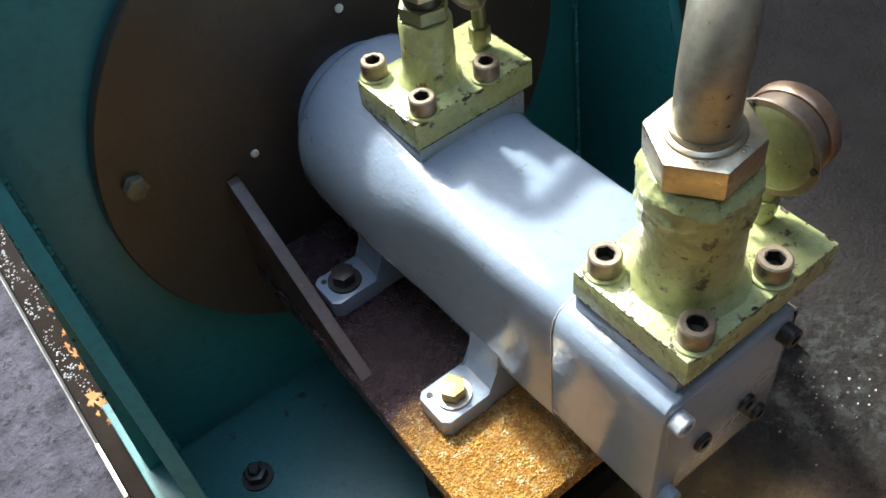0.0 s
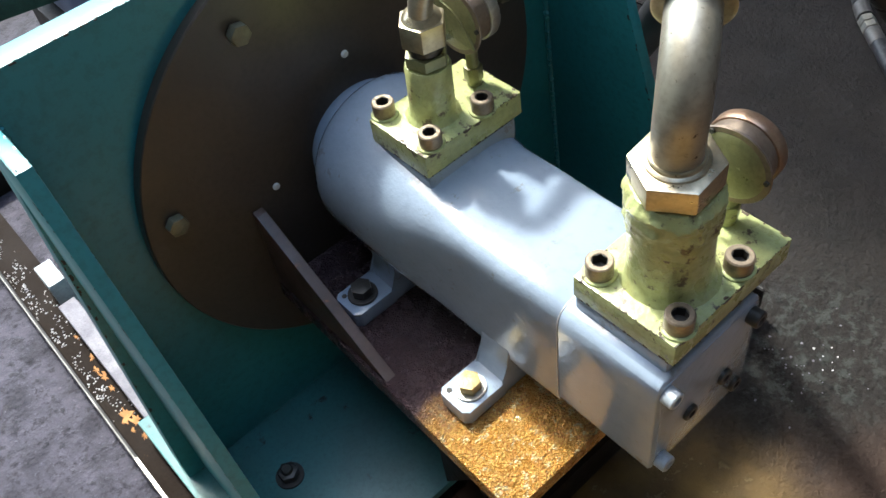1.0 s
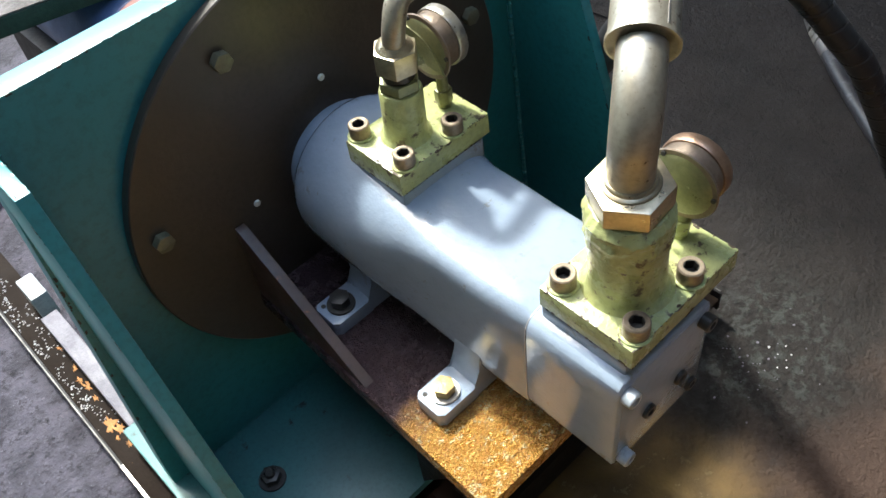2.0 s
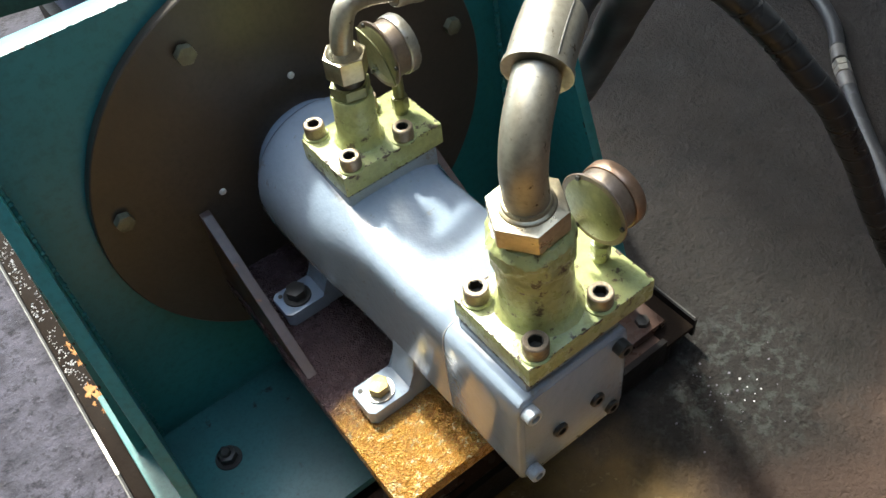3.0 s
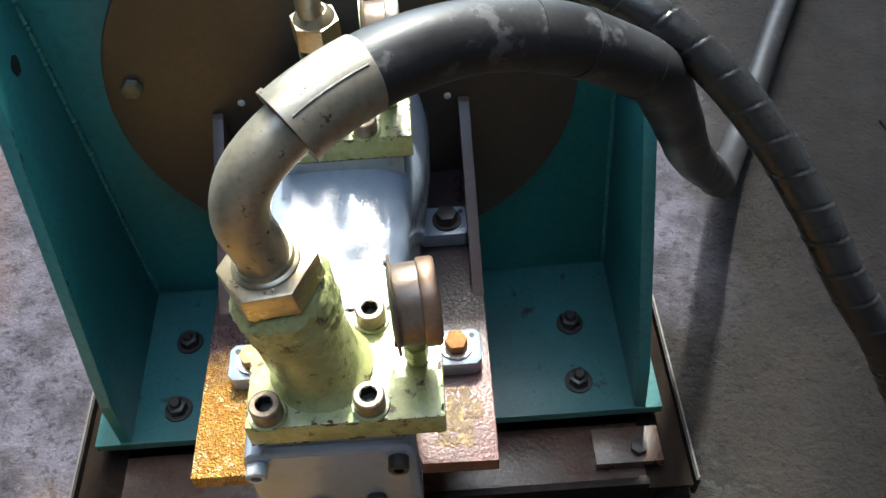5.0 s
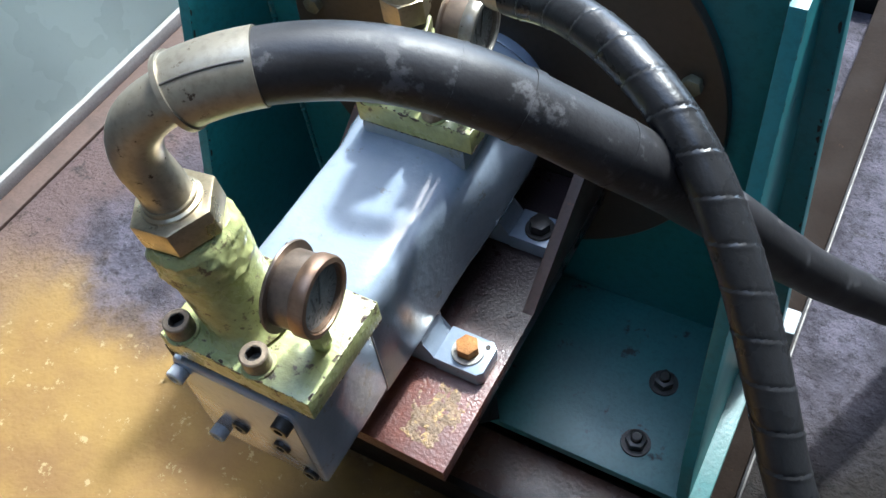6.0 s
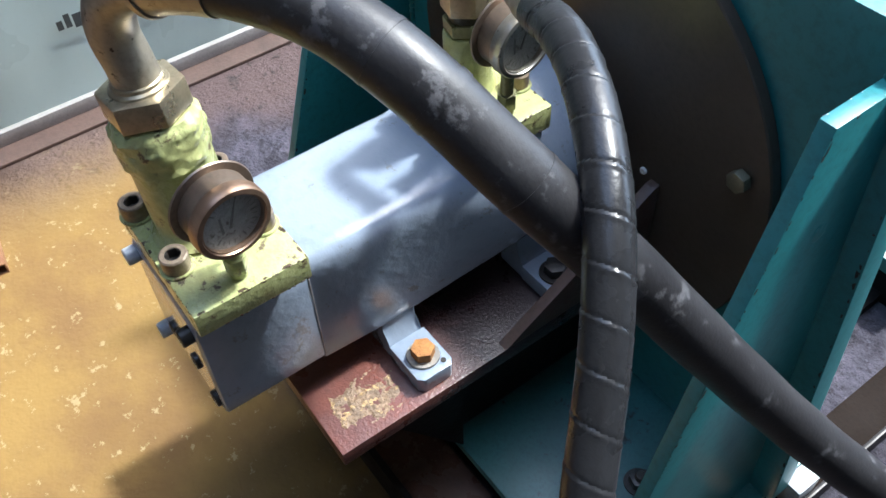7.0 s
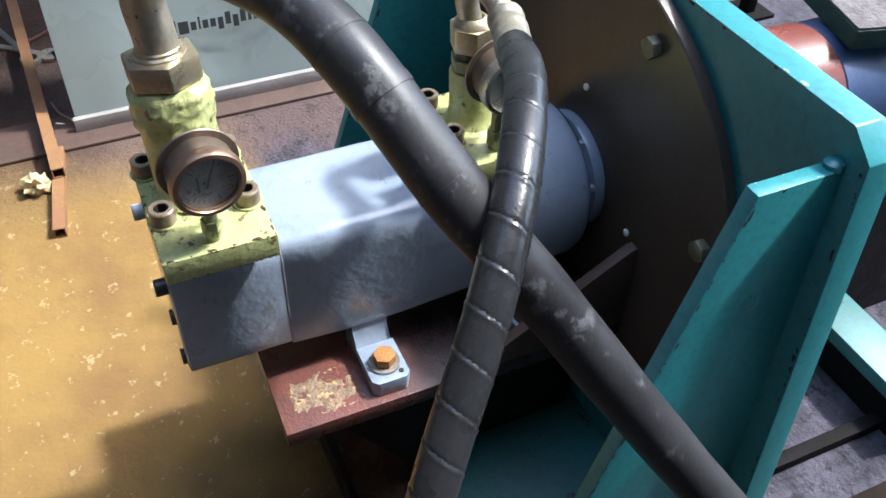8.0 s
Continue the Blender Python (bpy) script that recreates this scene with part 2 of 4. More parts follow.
def floor_material():
    """Worn concrete: lilac grey, brown grime, and an ochre oil film beside the pump."""
    m = bpy.data.materials.new("oily concrete")
    m.use_nodes = True
    t = m.node_tree
    N, L = t.nodes, t.links
    b = N["Principled BSDF"]
    geo = N.new("ShaderNodeNewGeometry")
    sep = N.new("ShaderNodeSeparateXYZ")
    L.new(geo.outputs["Position"], sep.inputs[0])

    def tex(s, d=5.0, r=0.6):
        n = N.new("ShaderNodeTexNoise")
        n.inputs["Scale"].default_value = s
        n.inputs["Detail"].default_value = d
        n.inputs["Roughness"].default_value = r
        L.new(geo.outputs["Position"], n.inputs["Vector"])
        return n.outputs["Fac"]

    def ramp(src, a, c):
        r = N.new("ShaderNodeMapRange")
        r.interpolation_type = 'SMOOTHSTEP'
        r.inputs["From Min"].default_value = a
        r.inputs["From Max"].default_value = c
        L.new(src, r.inputs["Value"])
        return r.outputs["Result"]

    def math_(op, a, c):
        x = N.new("ShaderNodeMath")
        x.operation = op
        for i, v in enumerate((a, c)):
            if isinstance(v, (int, float)):
                x.inputs[i].default_value = v
            else:
                L.new(v, x.inputs[i])
        return x.outputs[0]

    def mix(f, a, c):
        x = N.new("ShaderNodeMix")
        x.data_type = 'RGBA'
        L.new(f, x.inputs["Factor"])
        for s, v in (("A", a), ("B", c)):
            sock = [i for i in x.inputs if i.name == s and i.type == 'RGBA'][0]
            if isinstance(v, tuple):
                sock.default_value = (*v, 1)
            else:
                L.new(v, sock)
        return [o for o in x.outputs if o.type == 'RGBA'][0]

    warp = math_('MULTIPLY', math_('SUBTRACT', tex(3.0), 0.5), 0.5)
    y = math_('ADD', sep.outputs[1], warp)
    x = math_('ADD', sep.outputs[0], warp)
    lilac = mix(ramp(tex(14.0), 0.35, 0.7), FLOOR_LILAC, FLOOR_LILAC_DARK)
    lilac = mix(math_("MULTIPLY", ramp(tex(38.0, 7.0, 0.78), 0.52, 0.62), 0.9), lilac, (0.024, 0.020, 0.027))
    lilac = mix(math_("MULTIPLY", ramp(tex(120.0, 4.0, 0.7), 0.60, 0.70), 0.7), lilac, (0.17, 0.16, 0.185))
    brown = mix(ramp(tex(7.0), 0.35, 0.7), FLOOR_BROWN, FLOOR_BROWN_DARK)
    side = math_('MULTIPLY', ramp(x, 0.66, 0.48), math_('MULTIPLY', ramp(math_('SUBTRACT', y, math_('MULTIPLY', ramp(x, 0.15, 0.32), 0.32)), 0.0, 0.25), ramp(y, 2.2, 1.6)))
    c = mix(side, brown, lilac)
    c = mix(math_("MULTIPLY", math_("MULTIPLY", ramp(x, -0.58, -0.78), ramp(x, -1.9, -1.5)), ramp(y, 1.1, 0.8)), c, FLOOR_PINK)
    dx = math_('SUBTRACT', sep.outputs[0], 0.40)
    dy = math_('SUBTRACT', sep.outputs[1], 0.03)
    far = math_('SQRT', math_('ADD', math_('MULTIPLY', dx, dx), math_('MULTIPLY', dy, dy)), 0.0)
    splash = math_('MULTIPLY', ramp(far, 0.20, 0.07), ramp(tex(42.0, 7.0, 0.78), 0.50, 0.58))
    c = mix(splash, c, (0.040, 0.040, 0.035))
    # Pale scuff specks that also paint in small wet glints.
    specks = math_('MULTIPLY', ramp(tex(170.0, 4.0, 0.65), 0.60, 0.70), 0.34)
    bright = N.new("ShaderNodeHueSaturation")
    bright.inputs["Value"].default_value = 2.5
    L.new(c, bright.inputs["Color"])
    c = mix(specks, c, bright.outputs[0])
    pits = math_('MULTIPLY', ramp(tex(60.0, 4.0, 0.65), 0.57, 0.66), 0.8)
    dim = N.new("ShaderNodeHueSaturation")
    dim.inputs["Value"].default_value = 0.35
    L.new(c, dim.inputs["Color"])
    c = mix(pits, c, dim.outputs[0])
    c = mix(math_('MULTIPLY', ramp(y, -0.03, -0.20), 0.85), c, (0.062, 0.036, 0.025))
    film = math_('MULTIPLY', math_('MULTIPLY', ramp(y, 0.30, 0.08), ramp(y, -1.1, -0.8)), math_('MULTIPLY', ramp(x, 0.24, -0.02), ramp(x, -0.98, -0.62)))
    ochre = mix(ramp(tex(6.0), 0.35, 0.75), FLOOR_OCHRE, FLOOR_OCHRE_DARK)
    c = mix(film, c, ochre)
    flecks = ramp(tex(48.0, 5.0, 0.7), 0.60, 0.66)
    c = mix(math_('MULTIPLY', math_('MULTIPLY', flecks, film), 0.5), c, (0.42, 0.34, 0.18))
    dark = ramp(tex(11.0, 6.0, 0.7), 0.60, 0.70)
    c = mix(math_('MULTIPLY', math_('MULTIPLY', dark, math_('SUBTRACT', 1.0, film)), 0.6), c, (0.03, 0.026, 0.024))
    L.new(c, b.inputs["Base Color"])
    rr = N.new("ShaderNodeMapRange")
    rr.inputs["To Min"].default_value = 0.42
    rr.inputs["To Max"].default_value = 0.95
    L.new(tex(9.0), rr.inputs["Value"])
    L.new(rr.outputs["Result"], b.inputs["Roughness"])
    b.inputs["Specular IOR Level"].default_value = 0.28
    bp = N.new("ShaderNodeBump")
    L.new(math_('SUBTRACT', 0.9, math_('MULTIPLY', film, 0.65)), bp.inputs["Strength"])
    bp.inputs["Distance"].default_value = 0.006
    L.new(math_('ADD', math_('MULTIPLY', tex(120.0), 0.9), math_('MULTIPLY', tex(34.0, 7.0, 0.72), 2.2)), bp.inputs["Height"])
    L.new(bp.outputs["Normal"], b.inputs["Normal"])
    return m


FLOOR_LILAC, FLOOR_LILAC_DARK = (0.088, 0.079, 0.100), (0.034, 0.030, 0.039)
FLOOR_PINK = (0.105, 0.070, 0.064)
FLOOR_BROWN, FLOOR_BROWN_DARK = (0.020, 0.015, 0.0122), (0.0125, 0.0094, 0.0078)
FLOOR_OCHRE, FLOOR_OCHRE_DARK = (0.235, 0.143, 0.041), (0.165, 0.092, 0.032)
M_FLOOR = floor_material()


# ---- mesh helpers ----
I4 = Matrix.Identity(4)


def part(name, bm, material, parent=None, label="", sharp=35):
    me = bpy.data.meshes.new(name)
    bmesh.ops.recalc_face_normals(bm, faces=bm.faces)
    bm.to_mesh(me)
    bm.free()
    me.polygons.foreach_set("use_smooth", [True] * len(me.polygons))
    me.set_sharp_from_angle(angle=radians(sharp))
    me.materials.append(material)
    ob = new(name, me)
    if parent:
        ob.parent = parent
    if label:
        ob["label"] = label
    return ob


def thing(name, label, category, at=(0, 0, 0), group="", kind=""):
    ob = new(name)
    ob.location = at
    ob.empty_display_size = 0.02
    bpy.context.view_layer.update()
    return tagged(ob, label, category, group, kind)


def box(x0, x1, y0, y1, z0, z1, bevel=0.0, bm=None, m=I4):
    bm = bm or bmesh.new()
    vs = [bm.verts.new(m @ Vector((x, y, z))) for x in (x0, x1) for y in (y0, y1) for z in (z0, z1)]
    fs = [bm.faces.new([vs[i] for i in q]) for q in ((0, 1, 3, 2), (4, 6, 7, 5), (0, 4, 5, 1), (2, 3, 7, 6), (0, 2, 6, 4), (1, 5, 7, 3))]
    if bevel:
        bmesh.ops.bevel(bm, geom=list({e for f in fs for e in f.edges}), offset=bevel, segments=2, affect='EDGES', profile=0.6)
    return bm


def prism(points, z0, z1, m=I4, bm=None, bevel=0.0):
    """A flat outline pushed from z0 to z1 of the frame m."""
    bm = bm or bmesh.new()
    lo = [bm.verts.new(m @ Vector((x, y, z0))) for x, y in points]
    hi = [bm.verts.new(m @ Vector((x, y, z1))) for x, y in points]
    n = len(points)
    fs = [bm.faces.new(lo[::-1]), bm.faces.new(hi)]
    fs += [bm.faces.new((lo[i], lo[(i + 1) % n], hi[(i + 1) % n], hi[i])) for i in range(n)]
    if bevel:
        bmesh.ops.bevel(bm, geom=list({e for f in fs for e in f.edges}), offset=bevel, segments=2, affect='EDGES', profile=0.6)
    return bm


def ring(r, n, turn=0.0):
    return [(r * math.cos(turn + math.tau * i / n), r * math.sin(turn + math.tau * i / n)) for i in range(n)]


def hexagon(af, z0, z1, m=I4, bm=None, bevel=0.0012):
    return prism(ring(af / math.sqrt(3), 6, 0.3), z0, z1, m, bm, bevel)


def lathe(profile, m=I4, n=40, bm=None, wobble=None):
    """A profile of (radius, height) turned about z of the frame m."""
    bm = bm or bmesh.new()
    rows = []
    for r, z in profile:
        if r <= 1e-6:
            rows.append([bm.verts.new(m @ Vector((0, 0, z)))])
        else:
            row = []
            for i in range(n):
                a = math.tau * i / n
                k = r + (wobble(a, z) if wobble else 0)
                row.append(bm.verts.new(m @ Vector((k * math.cos(a), k * math.sin(a), z))))
            rows.append(row)
    for a, b in zip(rows, rows[1:]):
        for i in range(n):
            j = (i + 1) % n
            q = [a[i % len(a)], a[j % len(a)], b[j % len(b)], b[i % len(b)]]
            q = [v for k, v in enumerate(q) if v not in q[:k]]
            if len(q) > 2:
                bm.faces.new(q)
    if len(rows[0]) > 1 and len(rows[-1]) > 1:
        for i in range(n):
            j = (i + 1) % n
            bm.faces.new((rows[-1][i], rows[-1][j], rows[0][j], rows[0][i]))
        return bm
    for row, flip in ((rows[0], True), (rows[-1], False)):
        if len(row) > 1:
            bm.faces.new(row[::-1] if flip else row)
    return bm


def spline(points, n=16):
    P = [Vector(p) for p in points]
    out = []
    for i in range(len(P) - 1):
        a, b, c, d = P[max(i - 1, 0)], P[i], P[i + 1], P[min(i + 2, len(P) - 1)]
        for k in range(n):
            f = k / n
            out.append(0.5 * (2 * b + (c - a) * f + (2 * a - 5 * b + 4 * c - d) * f * f + (3 * b - a - 3 * c + d) * f ** 3))
    return out + [P[-1]]


def relax(points, rounds):
    for _ in range(rounds):
        points = [points[0]] + [(a + 2 * b + c) / 4 for a, b, c in zip(points, points[1:], points[2:])] + [points[-1]]
    return points


def resample(points, step):
    out, left = [points[0]], step
    for a, b in zip(points, points[1:]):
        d = (b - a).length
        while d >= left and d > 0:
            a = a + (b - a) * (left / d)
            out.append(a)
            d = (b - a).length
            left = step
        left -= d
    return out + [points[-1]]


def sweep(points, radius, n=28, bm=None):
    """A round tube along points; radius is a number or a function of the length run."""
    bm = bm or bmesh.new()
    rows, run, side = [], 0.0, None
    for i, p in enumerate(points):
        t = (points[min(i + 1, len(points) - 1)] - points[max(i - 1, 0)]).normalized()
        side = t.orthogonal() if side is None else (side - t * side.dot(t))
        side = side.normalized()
        up = t.cross(side)
        if i:
            run += (p - points[i - 1]).length
        r = radius(run) if callable(radius) else radius
        rows.append([bm.verts.new(p + (side * math.cos(math.tau * k / n) + up * math.sin(math.tau * k / n)) * r) for k in range(n)])
    for a, b in zip(rows, rows[1:]):
        for k in range(n):
            bm.faces.new((a[k], a[(k + 1) % n], b[(k + 1) % n], b[k]))
    bm.faces.new(rows[0][::-1])
    bm.faces.new(rows[-1])
    return bm


def section(hw, zt, zb, power, n=88):
    """A rounded-box outline (x, z) between heights zb and zt, softer at the upper shoulders."""
    out = []
    for i in range(n):
        a = math.tau * i / n
        c, s = math.cos(a), math.sin(a)
        k = min(power, 7.5) if s > 0 else power
        x = hw * math.copysign(abs(c) ** (2 / k), c)
        z = (zt - zb) / 2 * math.copysign(abs(s) ** (2 / k), s)
        out.append((x, (zt + zb) / 2 + z))
    return out


def loft(rows, bm=None):
    """Skins outlines given as (y, [(x, z), ...]), closed at both ends."""
    bm = bm or bmesh.new()
    made = [[bm.verts.new((x, y, z)) for x, z in pts] for y, pts in rows]
    n = len(made[0])
    for a, b in zip(made, made[1:]):
        for i in range(n):
            bm.faces.new((a[i], a[(i + 1) % n], b[(i + 1) % n], b[i]))
    bm.faces.new(made[0])
    bm.faces.new(made[-1][::-1])
    return bm


def frame_to(p, q):
    """A frame at p whose z runs towards q."""
    p, q = Vector(p), Vector(q)
    return Matrix.Translation(p) @ (q - p).to_track_quat("Z", "X").to_matrix().to_4x4()


def lumpy(amount, k=1.0):
    def f(a, z):
        return amount * noise.noise(Vector((math.cos(a) * 6 * k, math.sin(a) * 6 * k, z * 180)))
    return f


# ---- the setting ----
FLOOR_Z = -0.575
bm = bmesh.new()
v = [bm.verts.new(p) for p in ((-4, -4, FLOOR_Z), (4, -4, FLOOR_Z), (4, 6, FLOOR_Z), (-4, 6, FLOOR_Z))]
bm.faces.new(v)
tagged(part("floor", bm, M_FLOOR), "worn oily concrete floor with ochre stains", "floor", kind="structure")
# Walls out of view, added to block the low sky and bounce fill.
for name, dims in (("unseen_wall_west", (-3.2, -3.0, -3.2, 5.2, FLOOR_Z, 2.6)), ("unseen_wall_east", (3.0, 3.2, -3.2, 5.2, FLOOR_Z, 2.6)), ("unseen_wall_south", (-3.0, 3.0, -3.2, -3.0, FLOOR_Z, 2.6)),
                   ("unseen_wall_north", (-3.0, 3.0, 5.0, 5.2, FLOOR_Z, 0.9))):
    tagged(part(name, box(*dims), M_WALL if name == "unseen_wall_north" else M_DARKWALL), "plain grey wall out of view, added to shape the fill light", "wall", kind="structure")
# Roof out of view, its opening set to limit the sky light.
bm = box(-3.2, 3.2, -3.2, -0.9, 2.602, 2.7)
box(-3.2, -1.0, -0.899, 5.2, 2.602, 2.7, bm=bm)
box(0.90, 3.2, -0.899, 5.2, 2.602, 2.7, bm=bm)
tagged(part("ceiling", bm, M_ROOF), "grey roof out of view, added to cut sky light, open over the machine", "ceiling", kind="structure")


# ---- machine bed ----
def machine_bed():
    bed = thing("machine_bed", "oily black steel bed frame with rust flakes on the floor", "bed frame", (0, 0.6, FLOOR_Z))
    bed.matrix_world = I4
    for name, s in (("side_channel", -1), ("side_channel", 1)):
        part(name, box(min(s * 0.345, s * 0.4038), max(s * 0.345, s * 0.4038), 0.103, 1.35, -0.535, -0.5274, 0.001), M_SUMP, bed, "oil filmed channel floor")
        part("outer_lip", box(min(s * 0.404, s * 0.41), max(s * 0.404, s * 0.41), 0.103, 1.35, -0.555, -0.514, 0.001), M_BLACK, bed)
        part("worn_edge", box(min(s * 0.4073, s * 0.4096), max(s * 0.4073, s * 0.4096), 0.106, 1.347, -0.5139, -0.5131, 0.0003), M_GREYWRAP, bed, "rubbed top of the lip")
        part("channel_web", box(min(s * 0.345, s * 0.355), max(s * 0.345, s * 0.355), 0.103, 1.35, FLOOR_Z, -0.5352, 0.001), M_BLACK, bed)
    # Added bright strip in place of the sun glint on this stretch.
    part("glint_strip", box(-0.4096, -0.4044, 0.452, 0.546, -0.5130, -0.5122, 0.0003), M_STEEL, bed, "bare steel strip standing for the sunlit glint on the lip")
    bm = box(-0.3449, 0.3449, 0.103, 0.113, FLOOR_Z, -0.514, 0.001)
    part("front_lip", bm, M_BLACK, bed)
    part("front_channel", box(-0.3449, 0.3449, 0.1132, 0.1965, -0.545, -0.525, 0.001), M_OILED, bed, "oily brown front channel")
    part("rear_channel", box(-0.3449, 0.3449, 1.30, 1.35, FLOOR_Z, -0.525, 0.001), M_BLACK, bed)
    part("gusset_block", box(0.28, 0.368, 0.131, 0.182, -0.5248, -0.508, 0.0015), M_OILED, bed, "small oily brown packing block")
    part("gusset_block", box(-0.10, -0.03, 0.125, 0.175, -0.5248, -0.510, 0.0015), M_OILED, bed)
    part("block_bolt", hexagon(0.020, -0.508, -0.499, Matrix.Translation((0.338, 0.150, 0))), M_DARKBOLT, bed)
    return bed


machine_bed()


def edge_chips(parent, material, label, runs, size, per_metre, seed):
    """Irregular chips of paint along edges: runs are (start, end, inward, outward normal)."""
    rnd = random.Random(seed)
    bm = bmesh.new()
    for a, b, inward, normal in runs:
        a, b, inward, normal = Vector(a), Vector(b), Vector(inward).normalized(), Vector(normal).normalized()
        along = (b - a).normalized()
        for _ in range(int((b - a).length * per_metre)):
            r_ = size * (0.35 + 1.4 * rnd.random() ** 3)
            c = a.lerp(b, rnd.uniform(0.01, 0.99)) + inward * r_ * rnd.uniform(0.55, 1.1)
            k = rnd.choice((6, 7, 8))
            long = rnd.uniform(0.9, 2.8)
            low, top = [], []
            for i in range(k):
                q = math.tau * i / k
                w = rnd.uniform(0.55, 1.1)
                d = along * math.cos(q) * r_ * w * long + inward * max(-0.5, math.sin(q)) * r_ * w
                low.append(bm.verts.new(c + d - normal * 0.0004))
                top.append(bm.verts.new(c + d * 0.94 + normal * 0.00025))
            for i in range(k):
                bm.faces.new((low[i], low[(i + 1) % k], top[(i + 1) % k], top[i]))
            bm.faces.new(top)
    bmesh.ops.recalc_face_normals(bm, faces=bm.faces[:])
    return tagged(part("chipped_edge", bm, material, parent, label, sharp=20), label, kind="stuff")


# ---- teal bracket: base plate, upright plate, side gussets ----
def bracket():
    br = thing("pump_bracket", "teal painted welded steel bracket with chipped edges", "bracket")
    part("base_plate", box(-0.378, 0.377, 0.197, 0.575, -0.502, -0.487, 0.002), M_TEALTOP, br)
    part("packing_strip", box(-0.372, 0.371, 0.209, 0.570, -0.5268, -0.5022, 0.001), M_BLACK, br, "oily black packing under the base plate")
    up = [(-0.368, -0.4868), (0.387, -0.4868), (0.386, -0.45), (0.342, 0.126), (0.317, 0.147), (-0.317, 0.147), (-0.340, 0.126), (-0.367, -0.45)]
    m = Matrix(((1, 0, 0, 0), (0, 0, -1, 0.476), (0, 1, 0, 0), (0, 0, 0, 1)))
    part("upright_plate", prism(up, 0.0, 0.030, m, bevel=0.0015), M_TEAL, br)
    gus = [(0.4458, -0.4868), (0.4458, 0.110), (0.363, 0.110), (0.206, -0.405), (0.200, -0.4868)]
    for s in (-1, 1):
        # the right gusset leans inwards like the plate's tapered edge
        lean = 0.031 / 0.597 if s > 0 else 0.0
        x = 0.3400 if s > 0 else -0.3440
        m = Matrix(((0, -s * lean, 1, x - s * lean * 0.4868), (1, 0, 0, 0), (0, 1, 0, 0), (0, 0, 0, 1)))
        g = part("side_gusset", prism(gus, 0.0, 0.0150, m, bevel=0.0012), M_TEAL, br)
        inner = 0.3400 if s > 0 else 0.3290
        part("weld_bead", sweep(resample([Vector((s * (inner - 0.0012 - lean * (z / 100 + 0.4868)), 0.4435, z / 100)) for z in range(-48, 11)], 0.004), lambda q: 0.0035 + 0.0012 * math.sin(q * 900), 8), M_TEAL, g)
    part("corner_weld", lathe([(0, 0), (0.009, 0), (0.0085, 0.004), (0.005, 0.0065), (0, 0.007)], Matrix.Translation((0.3165, 0.4415, 0.1098)), 18, wobble=lumpy(0.0018)), M_TEAL, br, "lumpy corner weld")
    part("weld_scar", lathe([(0, 0.0), (0.0105, 0.0), (0.0090, 0.0005), (0.005, 0.0008), (0, 0.0009)], frame_to((0.3302, 0.391, -0.012), (1, 0.391, 0.022)), 30, wobble=lambda a, z: 0.0022 * noise.noise(Vector((math.cos(a) * 2, math.sin(a) * 2, z * 900)))), M_TEAL, br, "ground-off weld scar")
    part("dark_scar", lathe([(0, 0.0), (0.0115, 0.0), (0.0095, 0.0005), (0.005, 0.0007), (0, 0.0008)], frame_to((-0.3291, 0.388, -0.009), (1, 0.388, -0.009)), 28, wobble=lumpy(0.002)), M_CHIP, br, "dark bare scar in the paint")
    runs, pale = [], []
    for s in (-1, 1):
        for top, low, nx in (((0.309, 0.3357, -1), (0.324, 0.3507, 1)) if s > 0 else ((0.3290, 0.3290, -1), (0.3440, 0.3440, 1))):
            runs.append(((s * low, 0.207, -0.405), (s * top, 0.363, 0.110), (0, 1, -0.3), (s * nx, 0, 0)))
            pale.append(((s * low, 0.209, -0.400), (s * top, 0.363, 0.108), (-s * nx, 0, 0), (0, -0.515, 0.157)))
            pale.append(((s * top, 0.365, 0.110), (s * top, 0.444, 0.110), (-s * nx, 0, 0), (0, 0, 1)))
            runs.append(((s * top, 0.365, 0.110), (s * top, 0.444, 0.110), (0, 0, -1), (s * nx, 0, 0)))
        runs.append(((s * (0.386 if s > 0 else 0.367), 0.446, -0.45), (s * 0.340, 0.446, 0.126), (-s, 0, 0), (0, -1, 0)))
    runs.append(((-0.317, 0.446, 0.147), (0.317, 0.446, 0.147), (0, 0, -1), (0, -1, 0)))
    pale.append(((-0.317, 0.446, 0.147), (0.317, 0.446, 0.147), (0, 1, 0), (0, 0, 1)))
    edge_chips(br, M_CHIP, "dark chips along the painted edges", runs, 0.0018, 70, 11)
    # These pale marks also paint in the highlights along the edges.
    edge_chips(br, M_BARE, "pale rubbed paint and painted highlights along the edges", pale, 0.0022, 60, 12)
    # rail strips of the bed behind the upright plate
    part("rear_rail", box(-0.367, -0.338, 0.5752, 0.86, -0.527, -0.488, 0.002), M_RAIL, br, "dusty bare rail behind the plate")
    part("stop_block", box(-0.361, -0.332, 0.888, 0.948, -0.527, -0.470, 0.003), M_PALEPAINT, br, "stop block coloured pale for the sun on it")
    part("stop_block", box(0.3775, 0.4035, 0.480, 0.520, -0.5272, -0.484, 0.003), M_PALEPAINT, br, "stop block with its sunlit white put into the paint")
    part("rust_lump", box(0.3775, 0.402, 0.415, 0.4450, -0.5272, -0.507, 0.006), M_SCAB, br, "rusty lump in the channel")
    return br


bracket()


